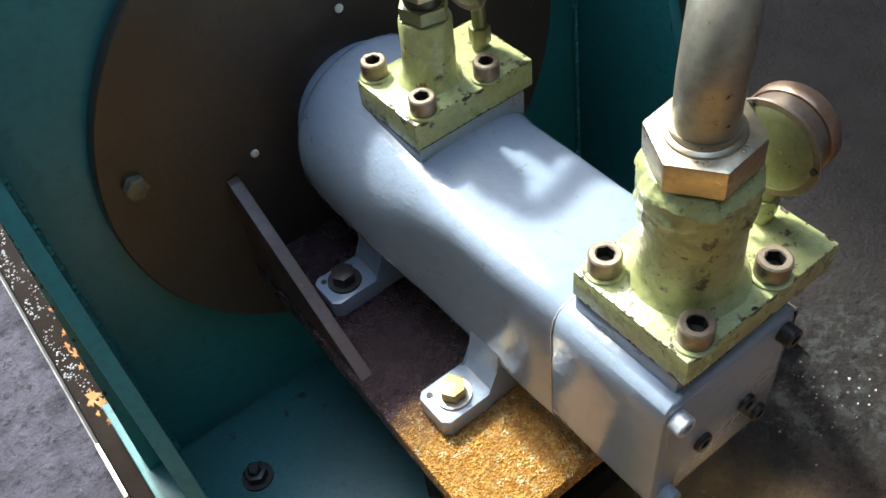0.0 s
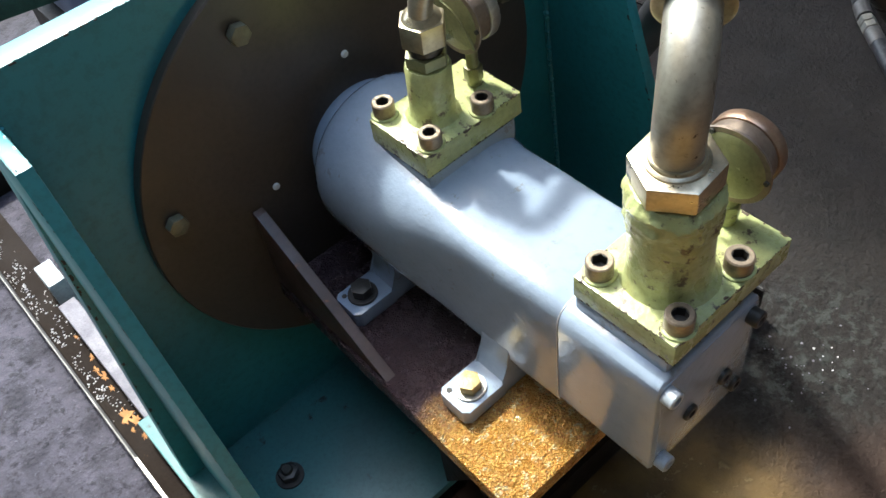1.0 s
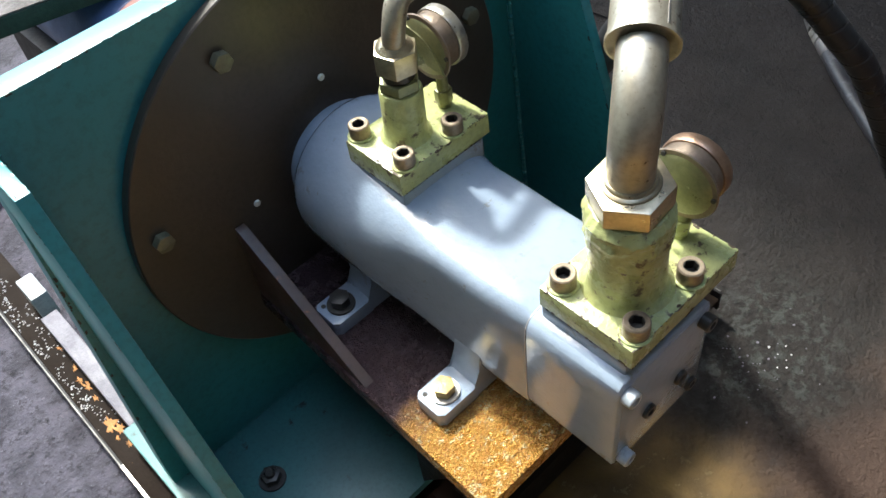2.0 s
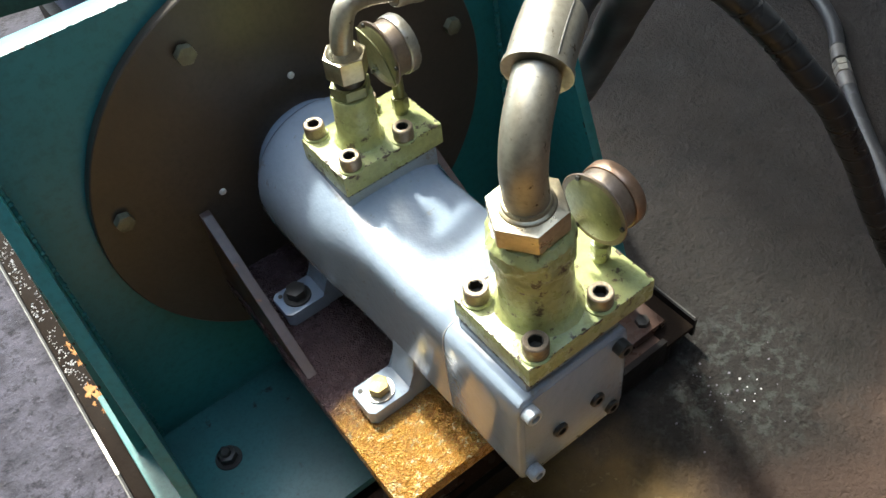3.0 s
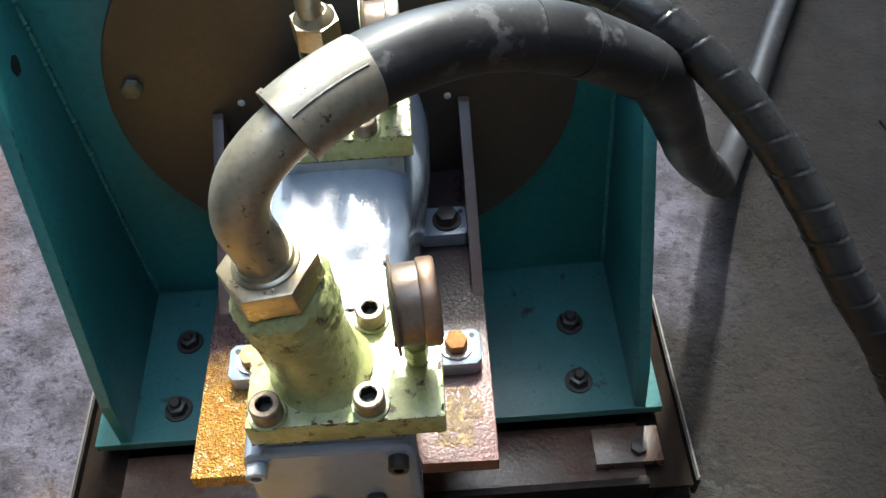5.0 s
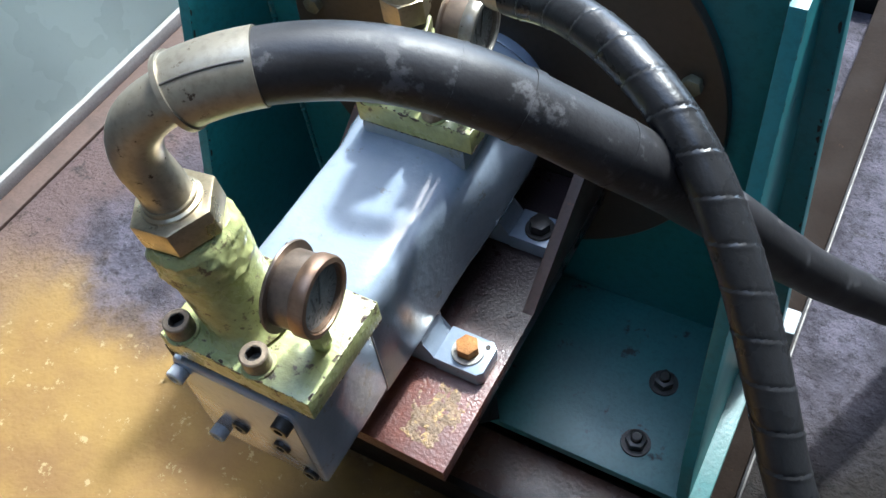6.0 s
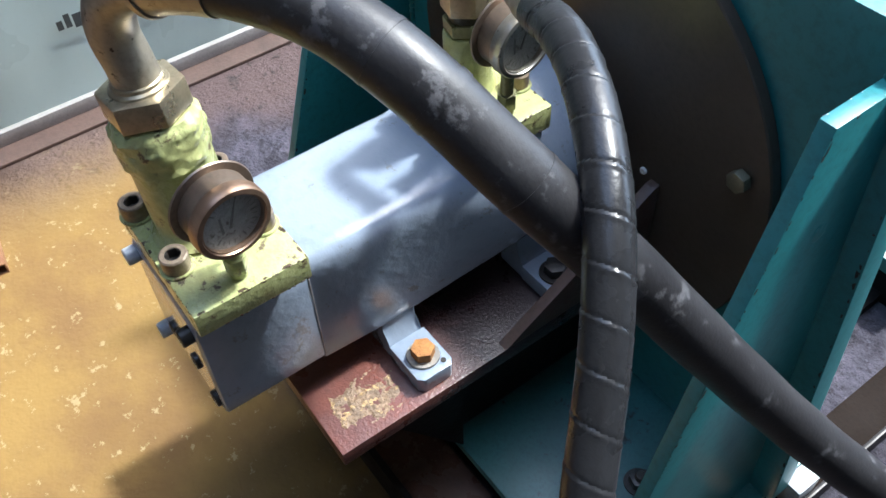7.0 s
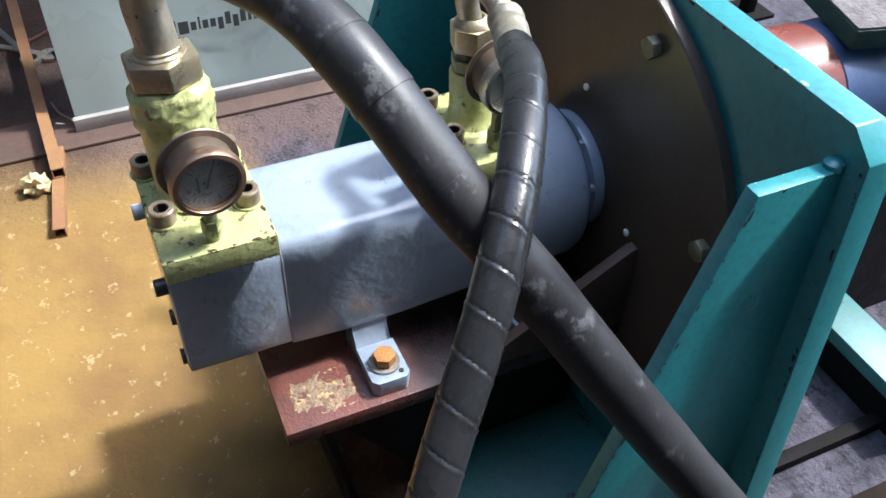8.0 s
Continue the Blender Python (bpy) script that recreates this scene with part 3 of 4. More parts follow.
def hex_bolt(af, h, material, label, group, at, turn=0.0, washer=True, nut=False):
    b = thing("hex_bolt", label, "bolt", group=group)
    part("head", hexagon(af, 0.003, 0.003 + h, bevel=0.001), material, b)
    part("washer", lathe([(af * 0.35, 0.0), (af * 0.78, 0.0), (af * 0.80, 0.0008), (af * 0.78, 0.0029), (af * 0.35, 0.0029)], n=28), M_STEEL if material in (M_RUSTBOLT, M_BRASSBOLT) else material, b)
    if nut:
        part("stud_end", lathe([(0, 0.0), (af * 0.3, 0.003 + h), (af * 0.3, 0.008 + h), (af * 0.24, 0.0095 + h), (0, 0.0095 + h)], n=20), material, b)
    b.matrix_world = Matrix.Translation(at) @ pose(0, 0, 0, 0, 0, turn)
    return b


for i, (x, y) in enumerate(((0.272, 0.244), (0.274, 0.339), (-0.272, 0.244), (-0.27, 0.352))):
    hex_bolt(0.024, 0.012, M_DARKBOLT, "dark oily hold-down bolt on the teal base plate", "hold-down bolts", (x, y, -0.4868), 25 * i, nut=True)


# ---- brown disc on the plate ----
def disc():
    d = thing("bearing_cover", "large brown oily cast disc bolted to the teal plate", "cover disc")
    m = frame_to((0, 0.4457, -0.122), (0, 0.3, -0.122))
    part("plate", lathe([(0, 0.0), (0.268, 0.0), (0.272, 0.003), (0.272, 0.0145), (0.2705, 0.016), (0, 0.016)], m, 120), M_DISC, d)
    for i, (x, z) in enumerate(((-0.121, -0.115), (0.119, -0.126), (0.002, -0.009))):
        part("hole_plug", lathe([(0, 0.0162), (0.0043, 0.0162), (0.0043, 0.0180), (0.0032, 0.0192), (0, 0.0192)], Matrix.Translation((x, 0, z + 0.122)) @ m, 16), M_WHITE, d, "small white plug in a tapped hole")
    for x, z in ((0.230, -0.052), (0.098, 0.095), (-0.106, 0.079), (-0.237, -0.080)):
        c = Vector((x, 0.4295, z))
        part("cover_bolt", hexagon(0.0205, 0.0, 0.011, frame_to(c, c - Vector((0, 1, 0))), bevel=0.002), M_DISCBOLT, d, "dull hex bolt head")
    return d


disc()


# ---- mounting plate and pedestal under the pump ----
def mounting_plate():
    p = thing("mounting_plate", "tapered steel mounting plate, rusted orange and red oxide", "mounting plate")
    left = [(-0.166, 0.027), (-0.02, 0.027), (-0.02, 0.4285), (-0.160, 0.4285)]
    right = [(-0.0198, 0.027), (0.142, 0.024), (0.145, 0.4285), (-0.0198, 0.4285)]
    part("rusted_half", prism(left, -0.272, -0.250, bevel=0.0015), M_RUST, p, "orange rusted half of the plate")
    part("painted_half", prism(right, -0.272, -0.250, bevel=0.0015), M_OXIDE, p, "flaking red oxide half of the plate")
    # crust whose uneven rim dips under the plate's skin
    bm = bmesh.new()
    nx, ny = 44, 66
    grid = []
    for j in range(ny):
        for i in range(nx):
            x, y = 0.076 + 0.0014 * i, 0.030 + 0.0015 * j
            away = math.hypot((x - 0.104) / 0.032, (y - 0.078) / 0.050)
            lump = noise.noise(Vector((x * 75, y * 75, 1))) + 0.6 * noise.noise(Vector((x * 220, y * 220, 2))) + 0.3 * noise.noise(Vector((x * 520, y * 520, 5)))
            grid.append(bm.verts.new((x, y, -0.2503 + max(-0.0012, min(0.0016, 0.0030 * (lump * 0.9 + 0.42 - away ** 2 * 0.75))))))
    for j in range(ny - 1):
        for i in range(nx - 1):
            k = j * nx + i
            bm.faces.new((grid[k], grid[k + 1], grid[k + nx + 1], grid[k + nx]))
    part("paint_scab", bm, M_SCAB, p, "flaking pale scab of old paint")
    for x in (-0.158, 0.131):
        m = Matrix(((0, 0, 1, x), (1, 0, 0, 0), (0, 1, 0, 0), (0, 0, 0, 1)))
        part("stiffener", prism([(0.226, -0.2498), (0.4285, -0.2498), (0.4285, -0.128), (0.420, -0.130), (0.234, -0.246)], 0, 0.013, m, bevel=0.001), M_BLADE, p, "brown tapered stiffener rising to the disc")
    part("pedestal", box(-0.10, 0.08, 0.20, 0.428, -0.4866, -0.2722, 0.003), M_BLACK, p, "oily black pedestal")
    for x in (-0.13, 0.09):
        m = Matrix(((0, 0, 1, x), (1, 0, 0, 0), (0, 1, 0, 0), (0, 0, 0, 1)))
        part("web", prism([(0.06, -0.2724), (0.1995, -0.2724), (0.1995, -0.486)], 0, 0.012, m), M_BLACK, p)
    return p


mounting_plate()


# ---- screw pump ----
def pump():
    pu = thing("screw_pump", "grey-blue painted cast screw pump with scuffed shoulders", "pump")
    rows = [(-0.0490, 0.0665, -0.0590, -0.2005, 12), (-0.0470, 0.0685, -0.0570, -0.2025, 12), (0.0575, 0.069, -0.0560, -0.204, 11), (0.0584, 0.0684, -0.0566, -0.2034, 11)]
    part("end_cover", loft([(y, section(hw, a, b, p)) for y, hw, a, b, p in rows]), M_PUMP, pu, sharp=50)
    rows = [(0.0588, 0.0684, -0.0566, -0.2064, 11), (0.0597, 0.069, -0.0560, -0.207, 11), (0.12, 0.069, -0.0562, -0.213, 10), (0.18, 0.070, -0.0562, -0.215, 7.5), (0.225, 0.075, -0.0535, -0.216, 4.6),
            (0.26, 0.085, -0.0465, -0.213, 3.2), (0.30, 0.092, -0.036, -0.216, 2.3), (0.335, 0.0945, -0.0275, -0.219, 2.1), (0.365, 0.095, -0.0265, -0.220, 2.0), (0.383, 0.0945, -0.027, -0.219, 2.0),
            (0.393, 0.092, -0.029, -0.216, 2.0), (0.400, 0.087, -0.034, -0.211, 2.0), (0.403, 0.081, -0.041, -0.203, 2.0)]
    part("casing", loft([(y, section(hw, a, b, p)) for y, hw, a, b, p in rows]), M_PUMP, pu, sharp=60)
    # Thin pale band added in place of the scratch along the seam.
    rows = [(0.0581, 0.0694, -0.0556, -0.2044, 11), (0.0590, 0.0694, -0.0556, -0.2044, 11)]
    part("seam_scratch", loft([(y, section(hw, a, b, p)) for y, hw, a, b, p in rows]), M_FLAKE, pu, "pale scratch line along the cover joint", sharp=50)
    m = frame_to((0, 0.4294, -0.122), (0, 0.3, -0.122))
    part("rear_flange", lathe([(0, 0), (0.070, 0), (0.071, 0.002), (0.071, 0.011), (0.070, 0.013), (0.060, 0.015), (0.060, 0.0502), (0, 0.0502)], m, 72), M_PUMP, pu)
    for k in range(8):
        a = math.tau * (k + 0.4) / 8
        c = Vector((0.0655 * math.cos(a), 0.4166, -0.122 + 0.0655 * math.sin(a)))
        part("flange_bolt", hexagon(0.0095, 0.0, 0.006, frame_to(c, c - Vector((0, 1, 0))), bevel=0.001), M_PALEBOLT, pu)
    part("front_face", box(-0.0610, 0.0610, -0.0496, -0.0485, -0.194, -0.066, 0.0004), M_PUMP, pu, "bare end cover face")
    part("port_boss", box(-0.053, 0.060, -0.044, 0.052, -0.070, -0.0425, 0.004), M_PUMP, pu)
    part("port_boss", box(-0.046, 0.070, 0.243, 0.327, -0.066, -0.0378, 0.005), M_PUMP, pu)
    for i, (x, z) in enumerate(((-0.057, -0.077), (0.054, -0.080), (-0.054, -0.188), (0.052, -0.186), (-0.018, -0.152), (0.030, -0.149))):
        c = Vector((x, -0.0497, z))
        hs = 0.011 if i < 3 else 0.004
        part("cover_screw", lathe([(0, 0), (0.0085, 0), (0.0085, hs - 0.0012), (0.0075, hs), (0.0045, hs), (0.0045, hs - 0.003), (0, hs - 0.003)], frame_to(c, c - Vector((0, 1, 0))), 24), M_PALEBOLT if i in (0, 2) else M_DARKBOLT, pu)
    # feet: pad, and a web that rises into the casing
    for y in (0.146, 0.324):
        for s in (-1, 1):
            pts = [(s * 0.078, y - 0.022), (s * 0.128, y - 0.022), (s * 0.134, y - 0.016), (s * 0.134, y + 0.016), (s * 0.128, y + 0.022), (s * 0.078, y + 0.022)]
            f = part("foot", prism(pts if s > 0 else pts[::-1], -0.2498, -0.228, bevel=0.002), M_PUMP, pu)
            m = Matrix(((1, 0, 0, 0), (0, 0, -1, y + 0.019), (0, 1, 0, 0), (0, 0, 0, 1)))
            flare = [(0.090, -0.2496), (0.0885, -0.238), (0.0815, -0.231), (0.0765, -0.221), (0.0730, -0.205), (0.0708, -0.188)] if s < 0 else [(0.084, -0.2496), (0.0820, -0.2355), (0.0750, -0.2290), (0.0705, -0.2215), (0.0672, -0.212), (0.0640, -0.199)]
            web = [(s * 0.040, -0.2496)] + [(s * x, z) for x, z in flare] + [(s * (0.063 if y < 0.2 else 0.080), -0.165), (s * 0.040, -0.165)]
            part("foot_web", prism(web if s > 0 else web[::-1], 0.0, 0.040, m, bevel=0.003), M_PUMP, f)
            # Flat disc on the pad, its dark colour painting the hole's shade.
            part("dowel_hole", lathe([(0, 0), (0.003, 0), (0.003, 0.0006), (0, 0.0006)], Matrix.Translation((s * 0.125, y + 0.013, -0.2278)), 12), M_SOCKET, f)
    return pu


pump()
for s, y, k, h in ((-1, 0.146, M_BRASSBOLT, "yellowed hex bolt on the pump foot"), (1, 0.146, M_RUSTBOLT, "orange rusted hex bolt on the pump foot"), (-1, 0.324, M_DARKBOLT, "dark hex bolt on the rear pump foot"), (1, 0.324, M_DARKBOLT, "dark hex bolt on the rear pump foot")):
    hex_bolt(0.022, 0.012, k, h, "foot bolts", (s * 0.108, y, -0.2279), 15 + 30 * s)


# ---- port flanges ----
def cap_screw(at, r, h, turn, group):
    b = thing("socket_screw", "rusty socket head cap screw on the lime flange", "bolt", group=group)
    bm = lathe([(0, 0), (r, 0), (r, h - 0.0012), (r - 0.0012, h), (r * 0.60, h), (r * 0.56, h - 0.0008)], n=36)
    bmesh.ops.delete(bm, geom=[f for f in bm.faces if len(f.verts) > 20 and f.calc_center_median().z > h / 2], context='FACES')
    part("head", bm, M_BOLT, b)
    bm = bmesh.new()
    top = [bm.verts.new((x, y, h - 0.0007)) for x, y in ring(r * 0.58, 6)]
    low = [bm.verts.new((x, y, h * 0.35)) for x, y in ring(r * 0.56, 6)]
    for i in range(6):
        bm.faces.new((top[i], low[i], low[(i + 1) % 6], top[(i + 1) % 6]))
    bm.faces.new(low)
    rim = [bm.verts.new((x, y, h - 0.0006)) for x, y in ring(r * 0.62, 36)]
    ed = [bm.edges.new((a, c)) for a, c in zip(rim, rim[1:] + rim[:1])] + [e for e in bm.edges if e.verts[0] in top and e.verts[1] in top]
    bmesh.ops.triangle_fill(bm, edges=ed)
    part("hex_socket", bm, M_SOCKET, b)
    part("washer", lathe([(0.004, -0.0022), (r * 1.22, -0.0022), (r * 1.25, -0.0012), (r * 1.2, -0.0002), (0.004, -0.0002)], n=28), M_LIME, b)
    b.matrix_world = Matrix.Translation(at) @ pose(0, 0, 0, 0, 0, turn)
    return b


def crusty(a, z):
    """Ragged crust: ridges round the pipe, pits and flakes."""
    p = Vector((math.cos(a), math.sin(a), z * 45))
    return 0.0028 * noise.noise(p * 2.3) + 0.0020 * abs(noise.noise(p * 5.5)) + 0.0008 * noise.noise(p * 15)


def flange_a():
    f = thing("inlet_flange", "lime painted square pump flange with welded stub pipe", "flange")
    part("plate", box(-0.054, 0.094, -0.050, 0.053, -0.0422, -0.0164, 0.002), M_LIME, f)
    m = frame_to((0, 0, -0.0162), (-0.014, -0.005, 0.125))
    part("stub", lathe([(0, 0), (0.0415, 0), (0.0385, 0.004), (0.0355, 0.008), (0.0342, 0.014), (0.0338, 0.03), (0.0335, 0.05), (0.0335, 0.100), (0, 0.100)], m, 48, wobble=lumpy(0.0006)), M_LIME, f)
    rim = [(0.028, 0.074)] + [(0.0344 + 0.0012 * math.sin(math.pi * k / 15) - max(0, k - 12) * 0.0013, 0.0745 + 0.0026 * k) for k in range(16)] + [(0.020, 0.1148)]
    part("weld_collar", lathe(rim, m, 110, wobble=crusty), M_LIME, f, "rough lumpy weld collar with flaking lime paint")
    runs = []
    for z, w in ((-0.0164, -1), (-0.0422, 1)):
        runs += [((-0.054, -0.05, z), (0.094, -0.05, z), (0, 0, w), (0, -1, 0)), ((-0.054, -0.05, z), (-0.054, 0.053, z), (0, 0, w), (-1, 0, 0)), ((0.094, -0.05, z), (0.094, 0.053, z), (0, 0, w), (1, 0, 0))]
    runs += [((-0.054, -0.05, -0.0164), (0.094, -0.05, -0.0164), (0, 1, 0), (0, 0, 1)), ((-0.054, -0.05, -0.0164), (-0.054, 0.053, -0.0164), (1, 0, 0), (0, 0, 1)), ((0.094, -0.05, -0.0164), (0.094, 0.053, -0.0164), (-1, 0, 0), (0, 0, 1)), ((-0.054, 0.053, -0.0164), (0.094, 0.053, -0.0164), (0, -1, 0), (0, 0, 1))]
    edge_chips(f, M_LIMEDIRT, "rusty chips along the flange edges", runs, 0.0015, 130, 21)
    return f


def flange_b():
    f = thing("outlet_flange", "lime painted square pump flange with slim stub", "flange")
    part("plate", box(-0.047, 0.079, 0.243, 0.327, -0.0376, -0.0106, 0.002), M_LIME, f)
    m = frame_to((0.003, 0.287, -0.0104), (0.003, 0.283, 0.1))
    part("stub", lathe([(0, 0), (0.0275, 0), (0.0255, 0.003), (0.0238, 0.006), (0.0228, 0.012), (0.0222, 0.03), (0.0220, 0.058), (0.0205, 0.061), (0, 0.063)], m, 40, wobble=lumpy(0.0005)), M_LIME, f)
    runs = []
    for z, w in ((-0.0106, -1), (-0.0376, 1)):
        runs += [((-0.047, 0.243, z), (0.079, 0.243, z), (0, 0, w), (0, -1, 0)), ((-0.047, 0.243, z), (-0.047, 0.327, z), (0, 0, w), (-1, 0, 0)), ((0.079, 0.243, z), (0.079, 0.327, z), (0, 0, w), (1, 0, 0))]
    runs += [((-0.047, 0.243, -0.0106), (0.079, 0.243, -0.0106), (0, 1, 0), (0, 0, 1)), ((-0.047, 0.243, -0.0106), (-0.047, 0.327, -0.0106), (1, 0, 0), (0, 0, 1)), ((0.079, 0.243, -0.0106), (0.079, 0.327, -0.0106), (-1, 0, 0), (0, 0, 1)), ((-0.047, 0.327, -0.0106), (0.079, 0.327, -0.0106), (0, -1, 0), (0, 0, 1))]
    edge_chips(f, M_LIMEDIRT, "rusty chips along the flange edges", runs, 0.0015, 130, 21)
    return f


flange_a()
flange_b()
for i, (x, y) in enumerate(((-0.037, -0.039), (0.039, -0.037), (-0.038, 0.039), (0.040, 0.040))):
    cap_screw((x, y, -0.0142), 0.0118, 0.0150, 17 * i, "inlet flange screws")
for i, (x, y) in enumerate(((-0.030, 0.253), (0.036, 0.252), (-0.031, 0.321), (0.036, 0.320))):
    cap_screw((x, y, -0.0084), 0.0112, 0.0145, 23 * i + 9, "outlet flange screws")


# ---- hoses with their fittings ----
THICK = [(-0.0132, -0.0047, 0.117), (-0.0158, -0.0056, 0.143), (-0.0195, -0.0085, 0.168), (-0.008, -0.001, 0.201), (0.032, 0.027, 0.222), (0.08, 0.060, 0.225), (0.134, 0.086, 0.218), (0.190, 0.108, 0.194),
         (0.237, 0.131, 0.155), (0.275, 0.158, 0.112), (0.302, 0.200, 0.050), (0.336, 0.250, -0.030), (0.370, 0.305, -0.115), (0.411, 0.362, -0.200), (0.460, 0.428, -0.290), (0.515, 0.512, -0.40), (0.575, 0.630, -0.505), (0.67, 0.81, -0.5505), (0.84, 1.14, -0.5505), (1.1, 1.6, -0.5505)]
THIN = [(0.002, 0.283, 0.098), (0.001, 0.276, 0.126), (0.012, 0.277, 0.150), (0.040, 0.280, 0.149), (0.075, 0.280, 0.138), (0.117, 0.264, 0.140), (0.172, 0.243, 0.155), (0.233, 0.210, 0.157), (0.295, 0.170, 0.136),
        (0.349, 0.124, 0.090), (0.390, 0.080, 0.036), (0.424, 0.046, -0.022), (0.458, 0.026, -0.070), (0.487, 0.012, -0.124), (0.521, -0.002, -0.187), (0.57, -0.03, -0.30), (0.63, -0.09, -0.44), (0.72, -0.20, -0.545), (0.95, -0.45, -0.557), (1.4, -0.7, -0.557)]


def cut(points, a, b):
    """The stretch of an evenly stepped line between two lengths."""
    out, run = [], 0.0
    for i, p in enumerate(points):
        if i:
            run += (p - points[i - 1]).length
        if a <= run <= b:
            out.append(p)
    return out


def thick_hose():
    h = thing("suction_hose", "thick black rubber hose with bent zinc elbow and crimped ferrule", "hose")
    line = resample(relax(spline(THICK, 14), 30), 0.004)
    part("elbow", sweep(cut(line, 0, 0.122), 0.0182, 36), M_PIPE, h, "bent zinc plated pipe elbow")
    m = frame_to((0, 0, -0.0162), (-0.014, -0.005, 0.125))
    part("swivel_nut", hexagon(0.0595, 0.1150, 0.1385, m @ Matrix.Rotation(radians(26), 4, "Z"), bevel=0.0028), M_NUT, h, "yellow zinc swivel nut")
    part("nut_collar", lathe([(0.017, 0.1386), (0.0232, 0.1386), (0.0228, 0.1402), (0.0212, 0.1412), (0.0203, 0.1416), (0.0200, 0.1440), (0.0190, 0.1450), (0.0170, 0.1450)], m, 36), M_NUT, h)
    fer = cut(line, 0.117, 0.176)
    part("ferrule", sweep(fer, lambda q: 0.0250, 36), M_PIPE, h, "crimped steel ferrule")
    for d in (Vector((0.15, -0.62, 0.72)),):
        ridge = []
        for k, q in enumerate(fer[1:-1]):
            t = (fer[k + 2] - fer[k]).normalized()
            ridge.append(q + (d - t * d.dot(t)).normalized() * 0.0248)
        part("crimp_ridge", sweep(ridge, 0.0009, 8), M_GREYWRAP, h)
    part("ferrule_lip", sweep(fer[:2], 0.0266, 36), M_PIPE, h)
    part("hose", sweep(cut(line, 0.1755, 9), lambda q: 0.0238 + 0.00025 * math.sin(q * 60), 36), M_RUBBER, h)
    for q in (0.29, 0.335, 0.41):
        part("tape_edge", sweep(cut(line, q, q + 0.009), 0.0244, 36), M_RUBBER, h)
    return h


def thin_hose():
    h = thing("pressure_hose", "black spiral-wrapped pressure hose with zinc elbow", "hose")
    line = resample(relax(spline(THIN, 14), 16), 0.003)
    part("elbow", sweep(cut(line, 0, 0.112), 0.0112, 28), M_PIPE, h, "bent zinc pipe elbow")
    m = frame_to((0.003, 0.287, -0.0104), (0.003, 0.283, 0.1))
    part("adapter", hexagon(0.037, 0.063, 0.075, m), M_OLIVE, h, "lime smeared adapter")
    part("adapter_neck", lathe([(0.012, 0.075), (0.016, 0.075), (0.0165, 0.083), (0.016, 0.085), (0.012, 0.085)], m, 28), M_DARKBOLT, h)
    part("swivel_nut", hexagon(0.0395, 0.085, 0.110, m, bevel=0.002), M_NUT, h, "yellow zinc swivel nut")
    part("nut_collar", lathe([(0.010, 0.1102), (0.0185, 0.1102), (0.0165, 0.114), (0.0118, 0.118), (0.0105, 0.118)], m, 28), M_NUT, h)
    fer = cut(line, 0.108, 0.168)
    part("ferrule", sweep(fer, lambda q: 0.0158 + 0.0007 * (1 if math.sin(q * 330) > 0 else 0), 28), M_PIPE, h, "crimped zinc ferrule")
    pitch = 0.031
    body = resample(cut(line, 0.167, 9), 0.0013)
    bm = bmesh.new()
    rows, run, side = [], 0.0, None
    n = 40
    for i, p in enumerate(body):
        t = (body[min(i + 1, len(body) - 1)] - body[max(i - 1, 0)]).normalized()
        side = t.orthogonal() if side is None else (side - t * side.dot(t))
        side = side.normalized()
        up = t.cross(side)
        if i:
            run += (p - body[i - 1]).length
        row = []
        for k in range(n):
            a = math.tau * k / n
            f = (run / pitch + k / n) % 1.0
            r = 0.0165 + 0.0005 * math.exp(-((f - 0.12) / 0.045) ** 2) - 0.0007 * math.exp(-((f - 0.04) / 0.035) ** 2)
            row.append(bm.verts.new(p + (side * math.cos(a) + up * math.sin(a)) * r))
        rows.append(row)
    for a, b in zip(rows, rows[1:]):
        for k in range(n):
            bm.faces.new((a[k], a[(k + 1) % n], b[(k + 1) % n], b[k]))
    bm.faces.new(rows[0][::-1])
    bm.faces.new(rows[-1])
    part("hose", bm, M_WRAP, h, sharp=25)
    return h


thick_hose()
thin_hose()


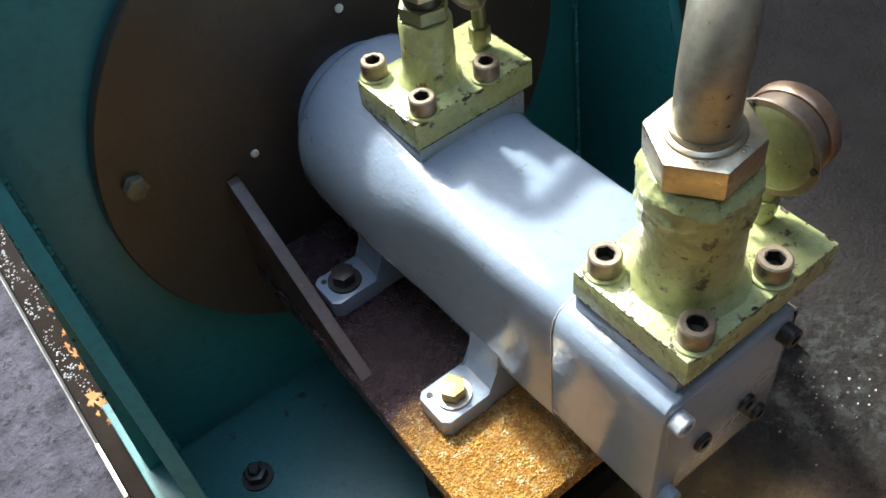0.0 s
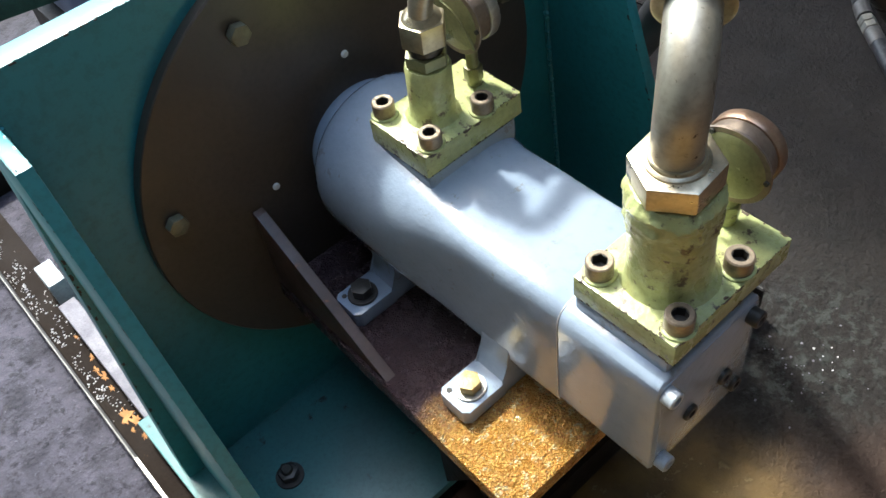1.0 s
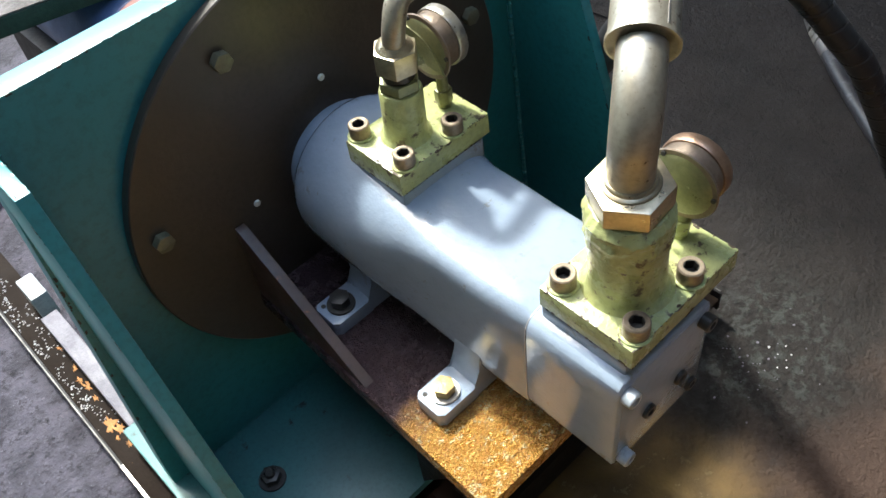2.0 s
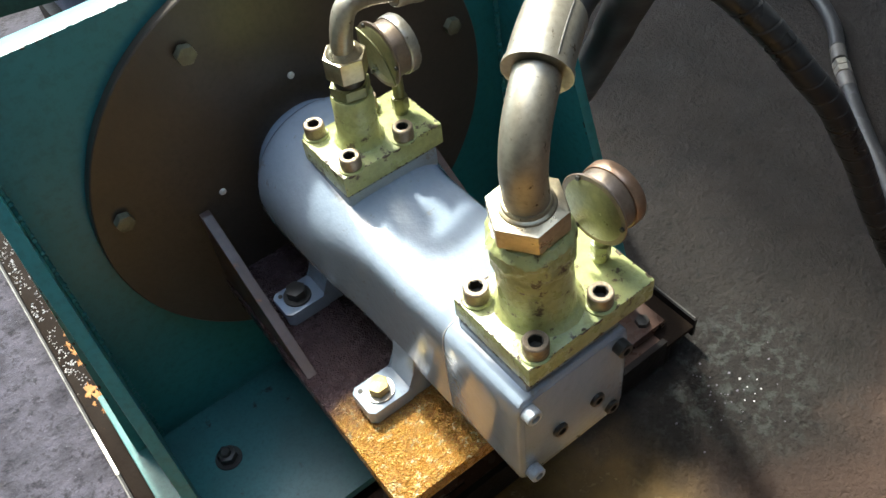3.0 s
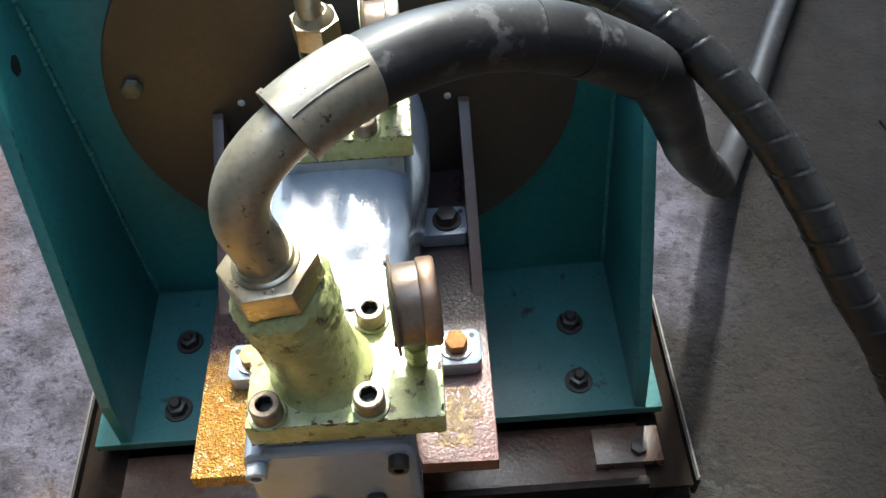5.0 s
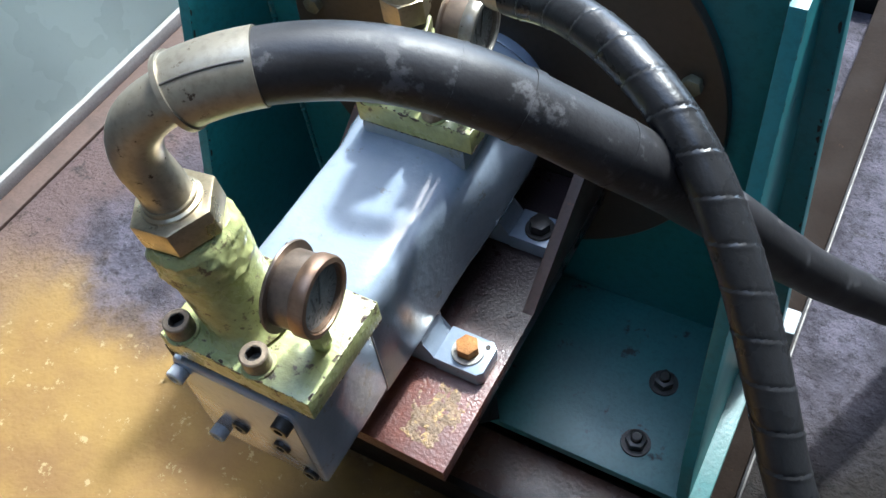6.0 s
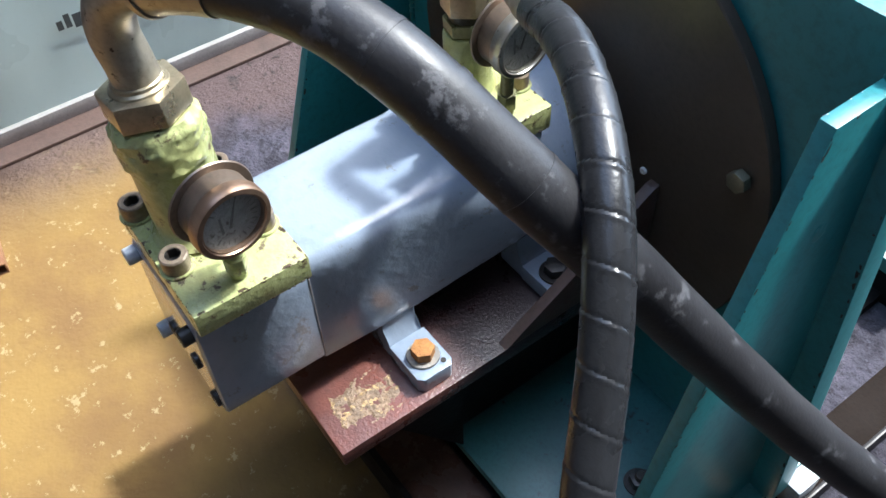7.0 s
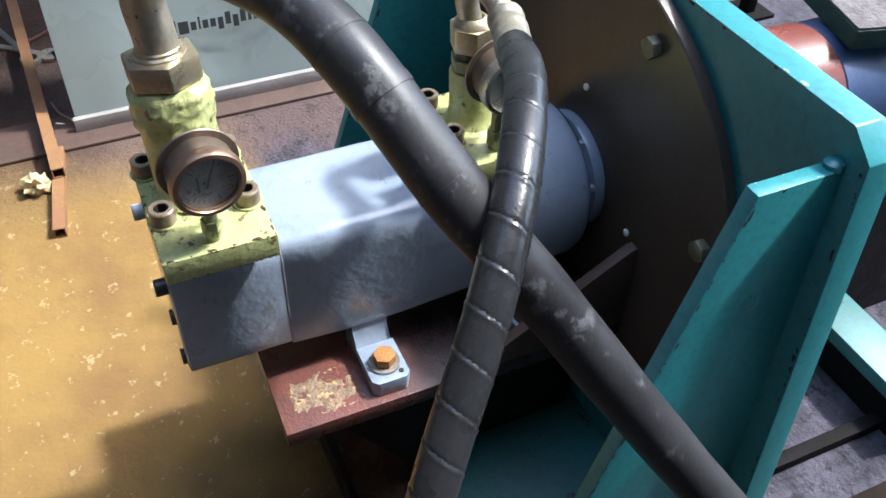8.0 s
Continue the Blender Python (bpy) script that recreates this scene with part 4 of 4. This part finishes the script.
# ---- pressure gauges ----
def gauge(at, stem_at, stem_z, yaw, label, m_case, m_rim, m_stem):
    """Dial faces +x before the turn; at is the middle of the case's back."""
    g = thing("pressure_gauge", label, "gauge", group="pressure gauges")
    m = Matrix.Translation(at) @ Matrix.Rotation(radians(yaw), 4, 'Z') @ pose(0, 0, 0, 0, 90, 0)
    part("case", lathe([(0, 0), (0.0292, 0), (0.0297, 0.001), (0.0297, 0.018), (0, 0.018)], m, 56), m_case, g)
    part("back_flange", lathe([(0.020, -0.0018), (0.0355, -0.0018), (0.0362, -0.0008), (0.0355, 0.0006), (0.020, 0.0006)], m, 56), m_case, g)
    part("back_plate", lathe([(0, -0.0034), (0.028, -0.0034), (0.031, -0.0019), (0, -0.0019)], m, 48), M_OLIVE, g, "lime splashed back plate")
    if m_rim is M_STEEL:
        leaf = [(0.013 * math.sin(math.pi * k / 10) if k <= 10 else -0.013 * math.sin(math.pi * (20 - k) / 10), -0.036 + 0.0072 * (k if k <= 10 else 20 - k)) for k in range(20)]
        part("back_tag", prism(leaf, -0.0052, -0.0036, m @ Matrix.Rotation(radians(35), 4, "Z")), M_OLIVE, g, "leaf shaped olive back tag")
    for k in range(3):
        a = math.tau * k / 3 + 0.5
        part("flange_screw", lathe([(0, -0.004), (0.0022, -0.004), (0.0022, -0.002), (0, -0.002)], m @ Matrix.Translation((0.0325 * math.cos(a), 0.0325 * math.sin(a), 0)), 10), M_DARKBOLT, g)
    m = m @ Matrix.Translation((0, 0, -0.004))
    part("rim", lathe([(0.0255, 0.0222), (0.0312, 0.0222), (0.0320, 0.0235), (0.0320, 0.0325), (0.0308, 0.0345), (0.0272, 0.0350), (0.0265, 0.0335), (0.0255, 0.0335)], m, 56), m_rim, g, "copper coloured bezel")
    d = part("dial", lathe([(0, 0.0224), (0.0254, 0.0224), (0.0254, 0.0290), (0, 0.0290)], m, 48), M_DIAL, g, "faded white dial")
    bm = bmesh.new()
    for k in range(21):
        a = math.radians(-135 + 270 * k / 20)
        w = 0.0003 if k % 5 else 0.0006
        box(-w, w, 0.018 if k % 5 else 0.0165, 0.022, 0.0291, 0.0293, bm=bm, m=m @ Matrix.Rotation(a, 4, 'Z'))
    part("scale_marks", bm, M_INK, d)
    part("needle", prism([(-0.0011, -0.006), (0.0011, -0.006), (0.0003, 0.018), (-0.0003, 0.018)], 0.0296, 0.0302, m @ Matrix.Rotation(radians(70), 4, 'Z')), M_INK, d)
    bm = box(-0.008, 0.008, -0.0095, -0.0075, 0.0291, 0.0293, m=m)
    part("print_bar", bm, M_INK, d)
    glass_ob = part("glass", lathe([(0, 0.0326), (0.0262, 0.0326), (0.0262, 0.0334), (0, 0.0334)], m, 48), glass, g)
    glass_ob.visible_shadow = False
    s = Matrix.Translation((*stem_at, stem_z))
    top = at[2] - 0.026 - stem_z
    part("stem", lathe([(0, 0), (0.0075, 0), (0.0075, 0.006), (0.0062, 0.008), (0.0062, top), (0, top)], s, 24), m_stem, g)
    part("hex_base", hexagon(0.017, 0.006, 0.022, s, bevel=0.001), m_stem, g)
    return g


gauge((0.064, 0.000, 0.056), (0.075, 0.0, ), -0.0162, 5, "bronzed round pressure gauge on the lime flange, dial faded", M_BRONZE, M_COPPER, M_LIME)
gauge((0.046, 0.292, 0.070), (0.059, 0.288), -0.0104, 2, "bronzed round pressure gauge beside the slim stub", M_BRONZE, M_STEEL, M_OLIVE)


# ---- what stands behind the plate ----
def motor():
    mo = thing("drive_motor", "blue drive motor with red coupling hub behind the plate", "motor")
    m = frame_to((-0.03, 0.4764, -0.122), (-0.03, 1.0, -0.122))
    part("coupling_hub", lathe([(0, 0), (0.075, 0), (0.075, 0.18), (0.098, 0.185), (0.098, 0.25), (0.088, 0.255), (0.088, 0.315), (0, 0.315)], m, 56), M_RED, mo, "red painted coupling hub")
    part("housing", lathe([(0, 0.3155), (0.082, 0.3155), (0.086, 0.32), (0.086, 0.74), (0, 0.74)], m, 56), M_BLUE, mo, "dark blue motor housing")
    part("motor_foot", box(-0.12, 0.06, 0.86, 1.2, FLOOR_Z, -0.198, 0.003), M_BLACK, mo)
    return mo


motor()
blk = thing("rough_block", "grimy slab with gritty grey top lying on the blue motor", "block")
part("slab", box(0, 0.16, 0, 0.26, 0.0, 0.0265, 0.003), M_BLOCKSIDE, blk, "greenish black slab sides")
part("gritty_top", box(0.002, 0.158, 0.002, 0.258, 0.0266, 0.0295, 0.001), M_BLOCK, blk, "gritty grey top")
blk.matrix_world = Matrix.Translation((0.021, 0.800, -0.0355)) @ pose(0, 0, 0, 0, 0, 76)
tagged(part("bed_bar", box(0.239, 0.259, 0.5756, 0.8845, FLOOR_Z, -0.553, 0.002), M_TAR), "oily black steel bar lying between bracket and beam", "steel bar")
beam = thing("cross_beam", "teal painted steel cross beam on a black foot behind the bracket", "beam")
part("top_flange", box(-0.30, 0.30, 0.880, 0.955, -0.513, -0.487, 0.003), M_TEALTOP, beam)
part("foot_rail", box(-0.30, 0.30, 0.885, 0.950, FLOOR_Z, -0.5132, 0.002), M_TAR, beam, "tarry black foot rail")


# ---- banner and odds and ends by the far side ----
def banner():
    b = thing("banner", "pale green vinyl banner propped up with dark print", "banner")
    bm = bmesh.new()
    n, k = 40, 14
    rows = []
    for j in range(k + 1):
        row = []
        for i in range(n + 1):
            y = -0.11 + 1.5 * i / n
            z = -0.545 + 1.15 * j / k
            x = -0.955 - 0.135 * j / k + 0.005 * math.sin(i * 0.5 + j * 0.35) + 0.0015 * math.sin(i * 1.3 - j * 0.6)
            row.append(bm.verts.new((x, y, z)))
        rows.append(row)
    for a, c in zip(rows, rows[1:]):
        for i in range(n):
            bm.faces.new((a[i], a[i + 1], c[i + 1], c[i]))
    bmesh.ops.solidify(bm, geom=bm.faces[:], thickness=0.002)
    part("sheet", bm, M_BANNER, b, sharp=60)
    part("hem", box(-0.952, -0.938, -0.115, 1.39, -0.5668, -0.538, 0.002), M_HEM, b, "pale bottom hem")
    # letter-sized bars: (width, rise above the line, drop below it)
    letters = ((0.011, 0.018, 0), (0.011, 0.027, 0), (0.020, 0.022, 0.005), (0.011, 0.018, 0), (0.004, 0.027, 0), (0.011, 0.018, 0), (0.011, 0.018, 0), (0.011, 0.018, 0.008), (0.011, 0.027, 0),
               (0.011, 0.018, 0.008), (0.011, 0.027, 0), (0.007, 0.018, 0), (0.011, 0.018, 0), (0.011, 0.018, 0), (0.004, 0.027, 0), (0.004, 0.027, 0), (0.010, 0.018, 0))
    for z, y, k in ((-0.404, 0.095, 1.0), (-0.270, 0.06, 1.6)):
        for w, up, down in letters:
            x = -0.955 - 0.20 * (z + 0.545) / 1.7
            part("print_bar", box(x + 0.0065, x + 0.0075, y, y + w * k, z - down * k, z + up * k), M_PRINT, b)
            y += (w + 0.0045) * k
    return b


banner()
tagged(part("floor_sill", box(-1.01, -0.890, -0.6, 1.6, FLOOR_Z, -0.567, 0.003), M_TIMBER), "dark brown sill strip under the banner", "sill")


def square_tube(a, b, s, label):
    m = frame_to(a, b)
    length = (Vector(b) - Vector(a)).length
    bm = bmesh.new()
    w = 0.002
    for x0, x1, y0, y1 in ((-s, s, -s, -s + w), (-s, s, s - w, s), (-s, -s + w, -s + w, s - w), (s - w, s, -s + w, s - w)):
        box(x0, x1, y0, y1, 0, length, bm=bm, m=m)
    return tagged(part("square_tube", bm, M_TUBE), label, "metal tube", group="loose tubes")


square_tube((-0.640, -0.184, FLOOR_Z + 0.0105), (-0.887, -0.156, FLOOR_Z + 0.0105), 0.0105, "brown painted square steel tube on the floor")
square_tube((-0.785, -0.163, FLOOR_Z + 0.0325), (-1.62, -0.186, FLOOR_Z + 0.0445), 0.0112, "reddish square steel tube resting on another")
bm = bmesh.new()
bmesh.ops.create_icosphere(bm, subdivisions=3, radius=0.021)
for v in bm.verts:
    v.co *= 1 + 0.9 * noise.noise(v.co * 90)
    v.co = v.co + Vector((-0.785, -0.205, FLOOR_Z + 0.018))
    v.co.z = max(v.co.z, FLOOR_Z)
tagged(part("crumpled_paper", bm, M_FOIL, sharp=5), "crumpled yellowed scrap of paper on the floor", "paper")


# ---- loose things at the edges ----
def loose_hose():
    h = thing("loose_hose", "two black hoses joined by a steel coupling on the floor", "hose")
    z = FLOOR_Z + 0.0165
    line = resample(spline([(0.70, -0.16, z), (0.80, -0.02, z), (0.915, 0.116, z), (1.02, 0.245, z), (1.07, 0.30, z), (1.14, 0.375, z), (1.24, 0.47, z), (1.31, 0.60, z), (1.33, 0.80, z), (1.33, 1.1, z)], 12), 0.004)
    part("hose", sweep(cut(line, 0, 0.60), 0.0150, 20), M_RUBBER, h)
    part("ferrule", sweep(cut(line, 0.597, 0.641), lambda q: 0.0155 + 0.0006 * (1 if math.sin(q * 700) > 0 else 0), 24), M_GREYWRAP, h, "grey crimped ferrule")
    for q in (0.640, 0.662):
        a, b = cut(line, q, q + 0.02)[0], cut(line, q, q + 0.02)[-1]
        part("coupling_nut", hexagon(0.030, 0.0, 0.017, frame_to(a, b)), M_STEEL, h, "dull steel coupling nut")
    part("coupling_neck", sweep(cut(line, 0.636, 0.692), 0.0105, 18), M_GREYWRAP, h)
    part("ferrule", sweep(cut(line, 0.686, 0.730), lambda q: 0.0155 + 0.0006 * (1 if math.sin(q * 700) > 0 else 0), 24), M_GREYWRAP, h, "grey crimped ferrule")
    part("hose", sweep(cut(line, 0.728, 9), 0.0150, 20), M_RUBBER, h)
    return h


loose_hose()


def ring_spanner():
    k = thing("ring_spanner", "worn steel ring spanner lying on the floor", "spanner")
    z = FLOOR_Z + 0.001
    part("ring_end", lathe([(0.014, 0), (0.024, 0), (0.024, 0.010), (0.014, 0.010)], Matrix.Translation((-1.26, -0.17, z)), 28), M_STEEL, k)
    part("shank", box(0.022, 0.19, -0.007, 0.007, 0.002, 0.009, 0.002, m=Matrix.Translation((-1.26, -0.17, z)) @ pose(0, 0, 0, 0, 0, 200)), M_STEEL, k)
    return k


ring_spanner()


def open_spanner():
    k = thing("open_spanner", "worn steel open-ended spanner lying on the floor", "spanner")
    at = Matrix.Translation((-1.262, -0.128, FLOOR_Z + 0.001)) @ pose(0, 0, 0, 0, 0, 232)
    jaw = [(0.026 * math.cos(math.tau * i / 18), 0.024 * math.sin(math.tau * i / 18)) for i in range(2, 17)]
    part("open_jaw", prism([(-0.004, 0.009), *jaw[::-1], (-0.004, -0.009)][::-1], 0.0, 0.009, at @ pose(0, 0, 0, 0, 0, 180)), M_STEEL, k)
    part("shank", box(0.020, 0.20, -0.0075, 0.0075, 0.0015, 0.0075, 0.002, m=at), M_STEEL, k)
    return k


open_spanner()
loop = sweep(resample(spline([(-1.06, -0.150, FLOOR_Z + 0.012), (-1.00, -0.138, FLOOR_Z + 0.022), (-0.965, -0.120, FLOOR_Z + 0.026), (-0.958, -0.108, FLOOR_Z + 0.014), (-0.972, -0.116, FLOOR_Z + 0.004), (-0.985, -0.150, FLOOR_Z + 0.0095)], 8), 0.004), 0.0022, 8)
tagged(part("bare_wire", loop, M_WIRE), "short bent piece of bare wire by the banner corner", "wire")
stand = thing("black_stand", "black painted steel stand on the floor behind the machine", "stand", (-0.83, 1.5, FLOOR_Z))
part("leg", box(-0.86, -0.83, 1.49, 1.52, FLOOR_Z, -0.15, 0.003), M_TAR, stand)
part("foot", box(-0.90, -0.80, 1.45, 1.56, FLOOR_Z, -0.565, 0.002), M_TAR, stand)
part("top_plate", box(-0.90, -0.70, 1.44, 1.60, -0.1498, -0.138, 0.002), M_TAR, stand)
for ob in stand.children:
    ob.matrix_parent_inverse = Matrix.Translation((0.83, -1.5, -FLOOR_Z))
red = sweep(resample(spline([(-1.2, -0.42, FLOOR_Z + 0.004), (-1.32, -0.30, FLOOR_Z + 0.004), (-1.34, -0.18, FLOOR_Z + 0.004), (-1.42, -0.10, FLOOR_Z + 0.004), (-1.6, -0.12, FLOOR_Z + 0.004)], 10), 0.01), 0.004, 10)
tagged(part("red_wire", red, M_RED), "thin red wire lying on the floor", "wire")


stick = sweep(resample([Vector((0.915, 0.792, FLOOR_Z + 0.0022)), Vector((0.919, 0.765, FLOOR_Z + 0.0026)), Vector((0.921, 0.735, FLOOR_Z + 0.0022))], 0.004), lambda q: 0.0022 - 0.0008 * q / 0.06, 8)
tagged(part("thin_stick", stick, M_TAR), "thin dark wooden stick lying on the brown floor", "stick")


# ---- chips, pebbles and flakes ----
def scatter(name, label, category, spots, material, size, flat):
    """Loose bits, one mesh, each a lumpy low pyramid."""
    rnd = random.Random(7)
    bm = bmesh.new()
    for x, y, z in spots:
        r = size * rnd.uniform(0.5, 1.3)
        turn = rnd.uniform(0, 6.28)
        k = rnd.choice((5, 6, 7))
        low = [bm.verts.new((x + r * rnd.uniform(0.7, 1.2) * math.cos(turn + math.tau * i / k), y + r * rnd.uniform(0.5, 1.1) * math.sin(turn + math.tau * i / k), z)) for i in range(k)]
        top = [bm.verts.new(v.co * 0.55 + Vector((x, y, z)) * 0.45 + Vector((0, 0, r * flat * rnd.uniform(0.6, 1.3)))) for v in low]
        for i in range(k):
            bm.faces.new((low[i], low[(i + 1) % k], top[(i + 1) % k], top[i]))
        bm.faces.new(top)
        bm.faces.new(low[::-1])
    return tagged(part(name, bm, material, sharp=20), label, category, kind="stuff")


R = random.Random(3)


def channel_grit(n, spread):
    """Grit gathered in drifts along the channel, thickest by the outer lip."""
    out = []
    while len(out) < n:
        y = R.uniform(0.62, 1.30)
        x = 0.402 - abs(R.gauss(0, spread))
        if x > 0.357 and noise.noise(Vector((x * 60, y * 22, 3.0))) > -0.05:
            out.append((-x, y, -0.5273))
    return out


# Many of these pale bits stand for glints on the wet channel.
scatter("paint_flakes", "pale paint flakes, grit and painted wet glints in the oily bed channel", "debris", channel_grit(420, 0.019), M_FLAKE, 0.0017, 0.7)


def rust_patches(spots):
    """Flat ragged scabs of rust; spots are (x, y, size)."""
    rnd = random.Random(19)
    bm = bmesh.new()
    for x, y, r in spots:
        k = 26
        low, top = [], []
        for i in range(k):
            a = math.tau * i / k
            w = r * max(0.25, 0.75 + 1.1 * noise.noise(Vector((math.cos(a) * 2.3 + x * 50, math.sin(a) * 2.3 + y * 50, 0))) + rnd.uniform(-0.22, 0.22))
            low.append(bm.verts.new((x + w * math.cos(a) * 0.7, y + w * math.sin(a) * 1.3, -0.5275)))
            top.append(bm.verts.new((x + w * math.cos(a) * 0.64, y + w * math.sin(a) * 1.22, -0.5266)))
        for i in range(k):
            bm.faces.new((low[i], low[(i + 1) % k], top[(i + 1) % k], top[i]))
        mid = bm.verts.new((x, y, -0.5262))
        for i in range(k):
            bm.faces.new((top[i], top[(i + 1) % k], mid))
    return tagged(part("rust_flakes", bm, M_RUSTBOLT, sharp=20), "ragged orange rust scabs in the oily bed channel", "debris", kind="stuff")


rust_patches([(-0.385, 0.628, 0.016), (-0.377, 0.612, 0.009), (-0.376, 0.690, 0.007), (-0.374, 0.718, 0.009), (-0.378, 0.738, 0.007), (-0.372, 0.765, 0.006), (-0.380, 0.580, 0.006), (-0.388, 0.600, 0.005), (-0.371, 0.82, 0.006)])
scatter("grit", "pale grit and dried drops on the floor beside the bed", "debris", [(0.37 + R.gauss(0, 0.045), 0.01 + R.gauss(0, 0.035), FLOOR_Z + 0.0002) for _ in range(34)], M_RAIL, 0.0021, 0.3)
# The shine of the drops is put into their pale colour.
scatter("wet_drops", "a few wet drops on the splashed floor, coloured pale for their glint", "debris", [(0.405 + R.gauss(0, 0.022), -0.005 + R.gauss(0, 0.018), FLOOR_Z + 0.0002) for _ in range(7)], M_FLAKE, 0.0024, 0.45)
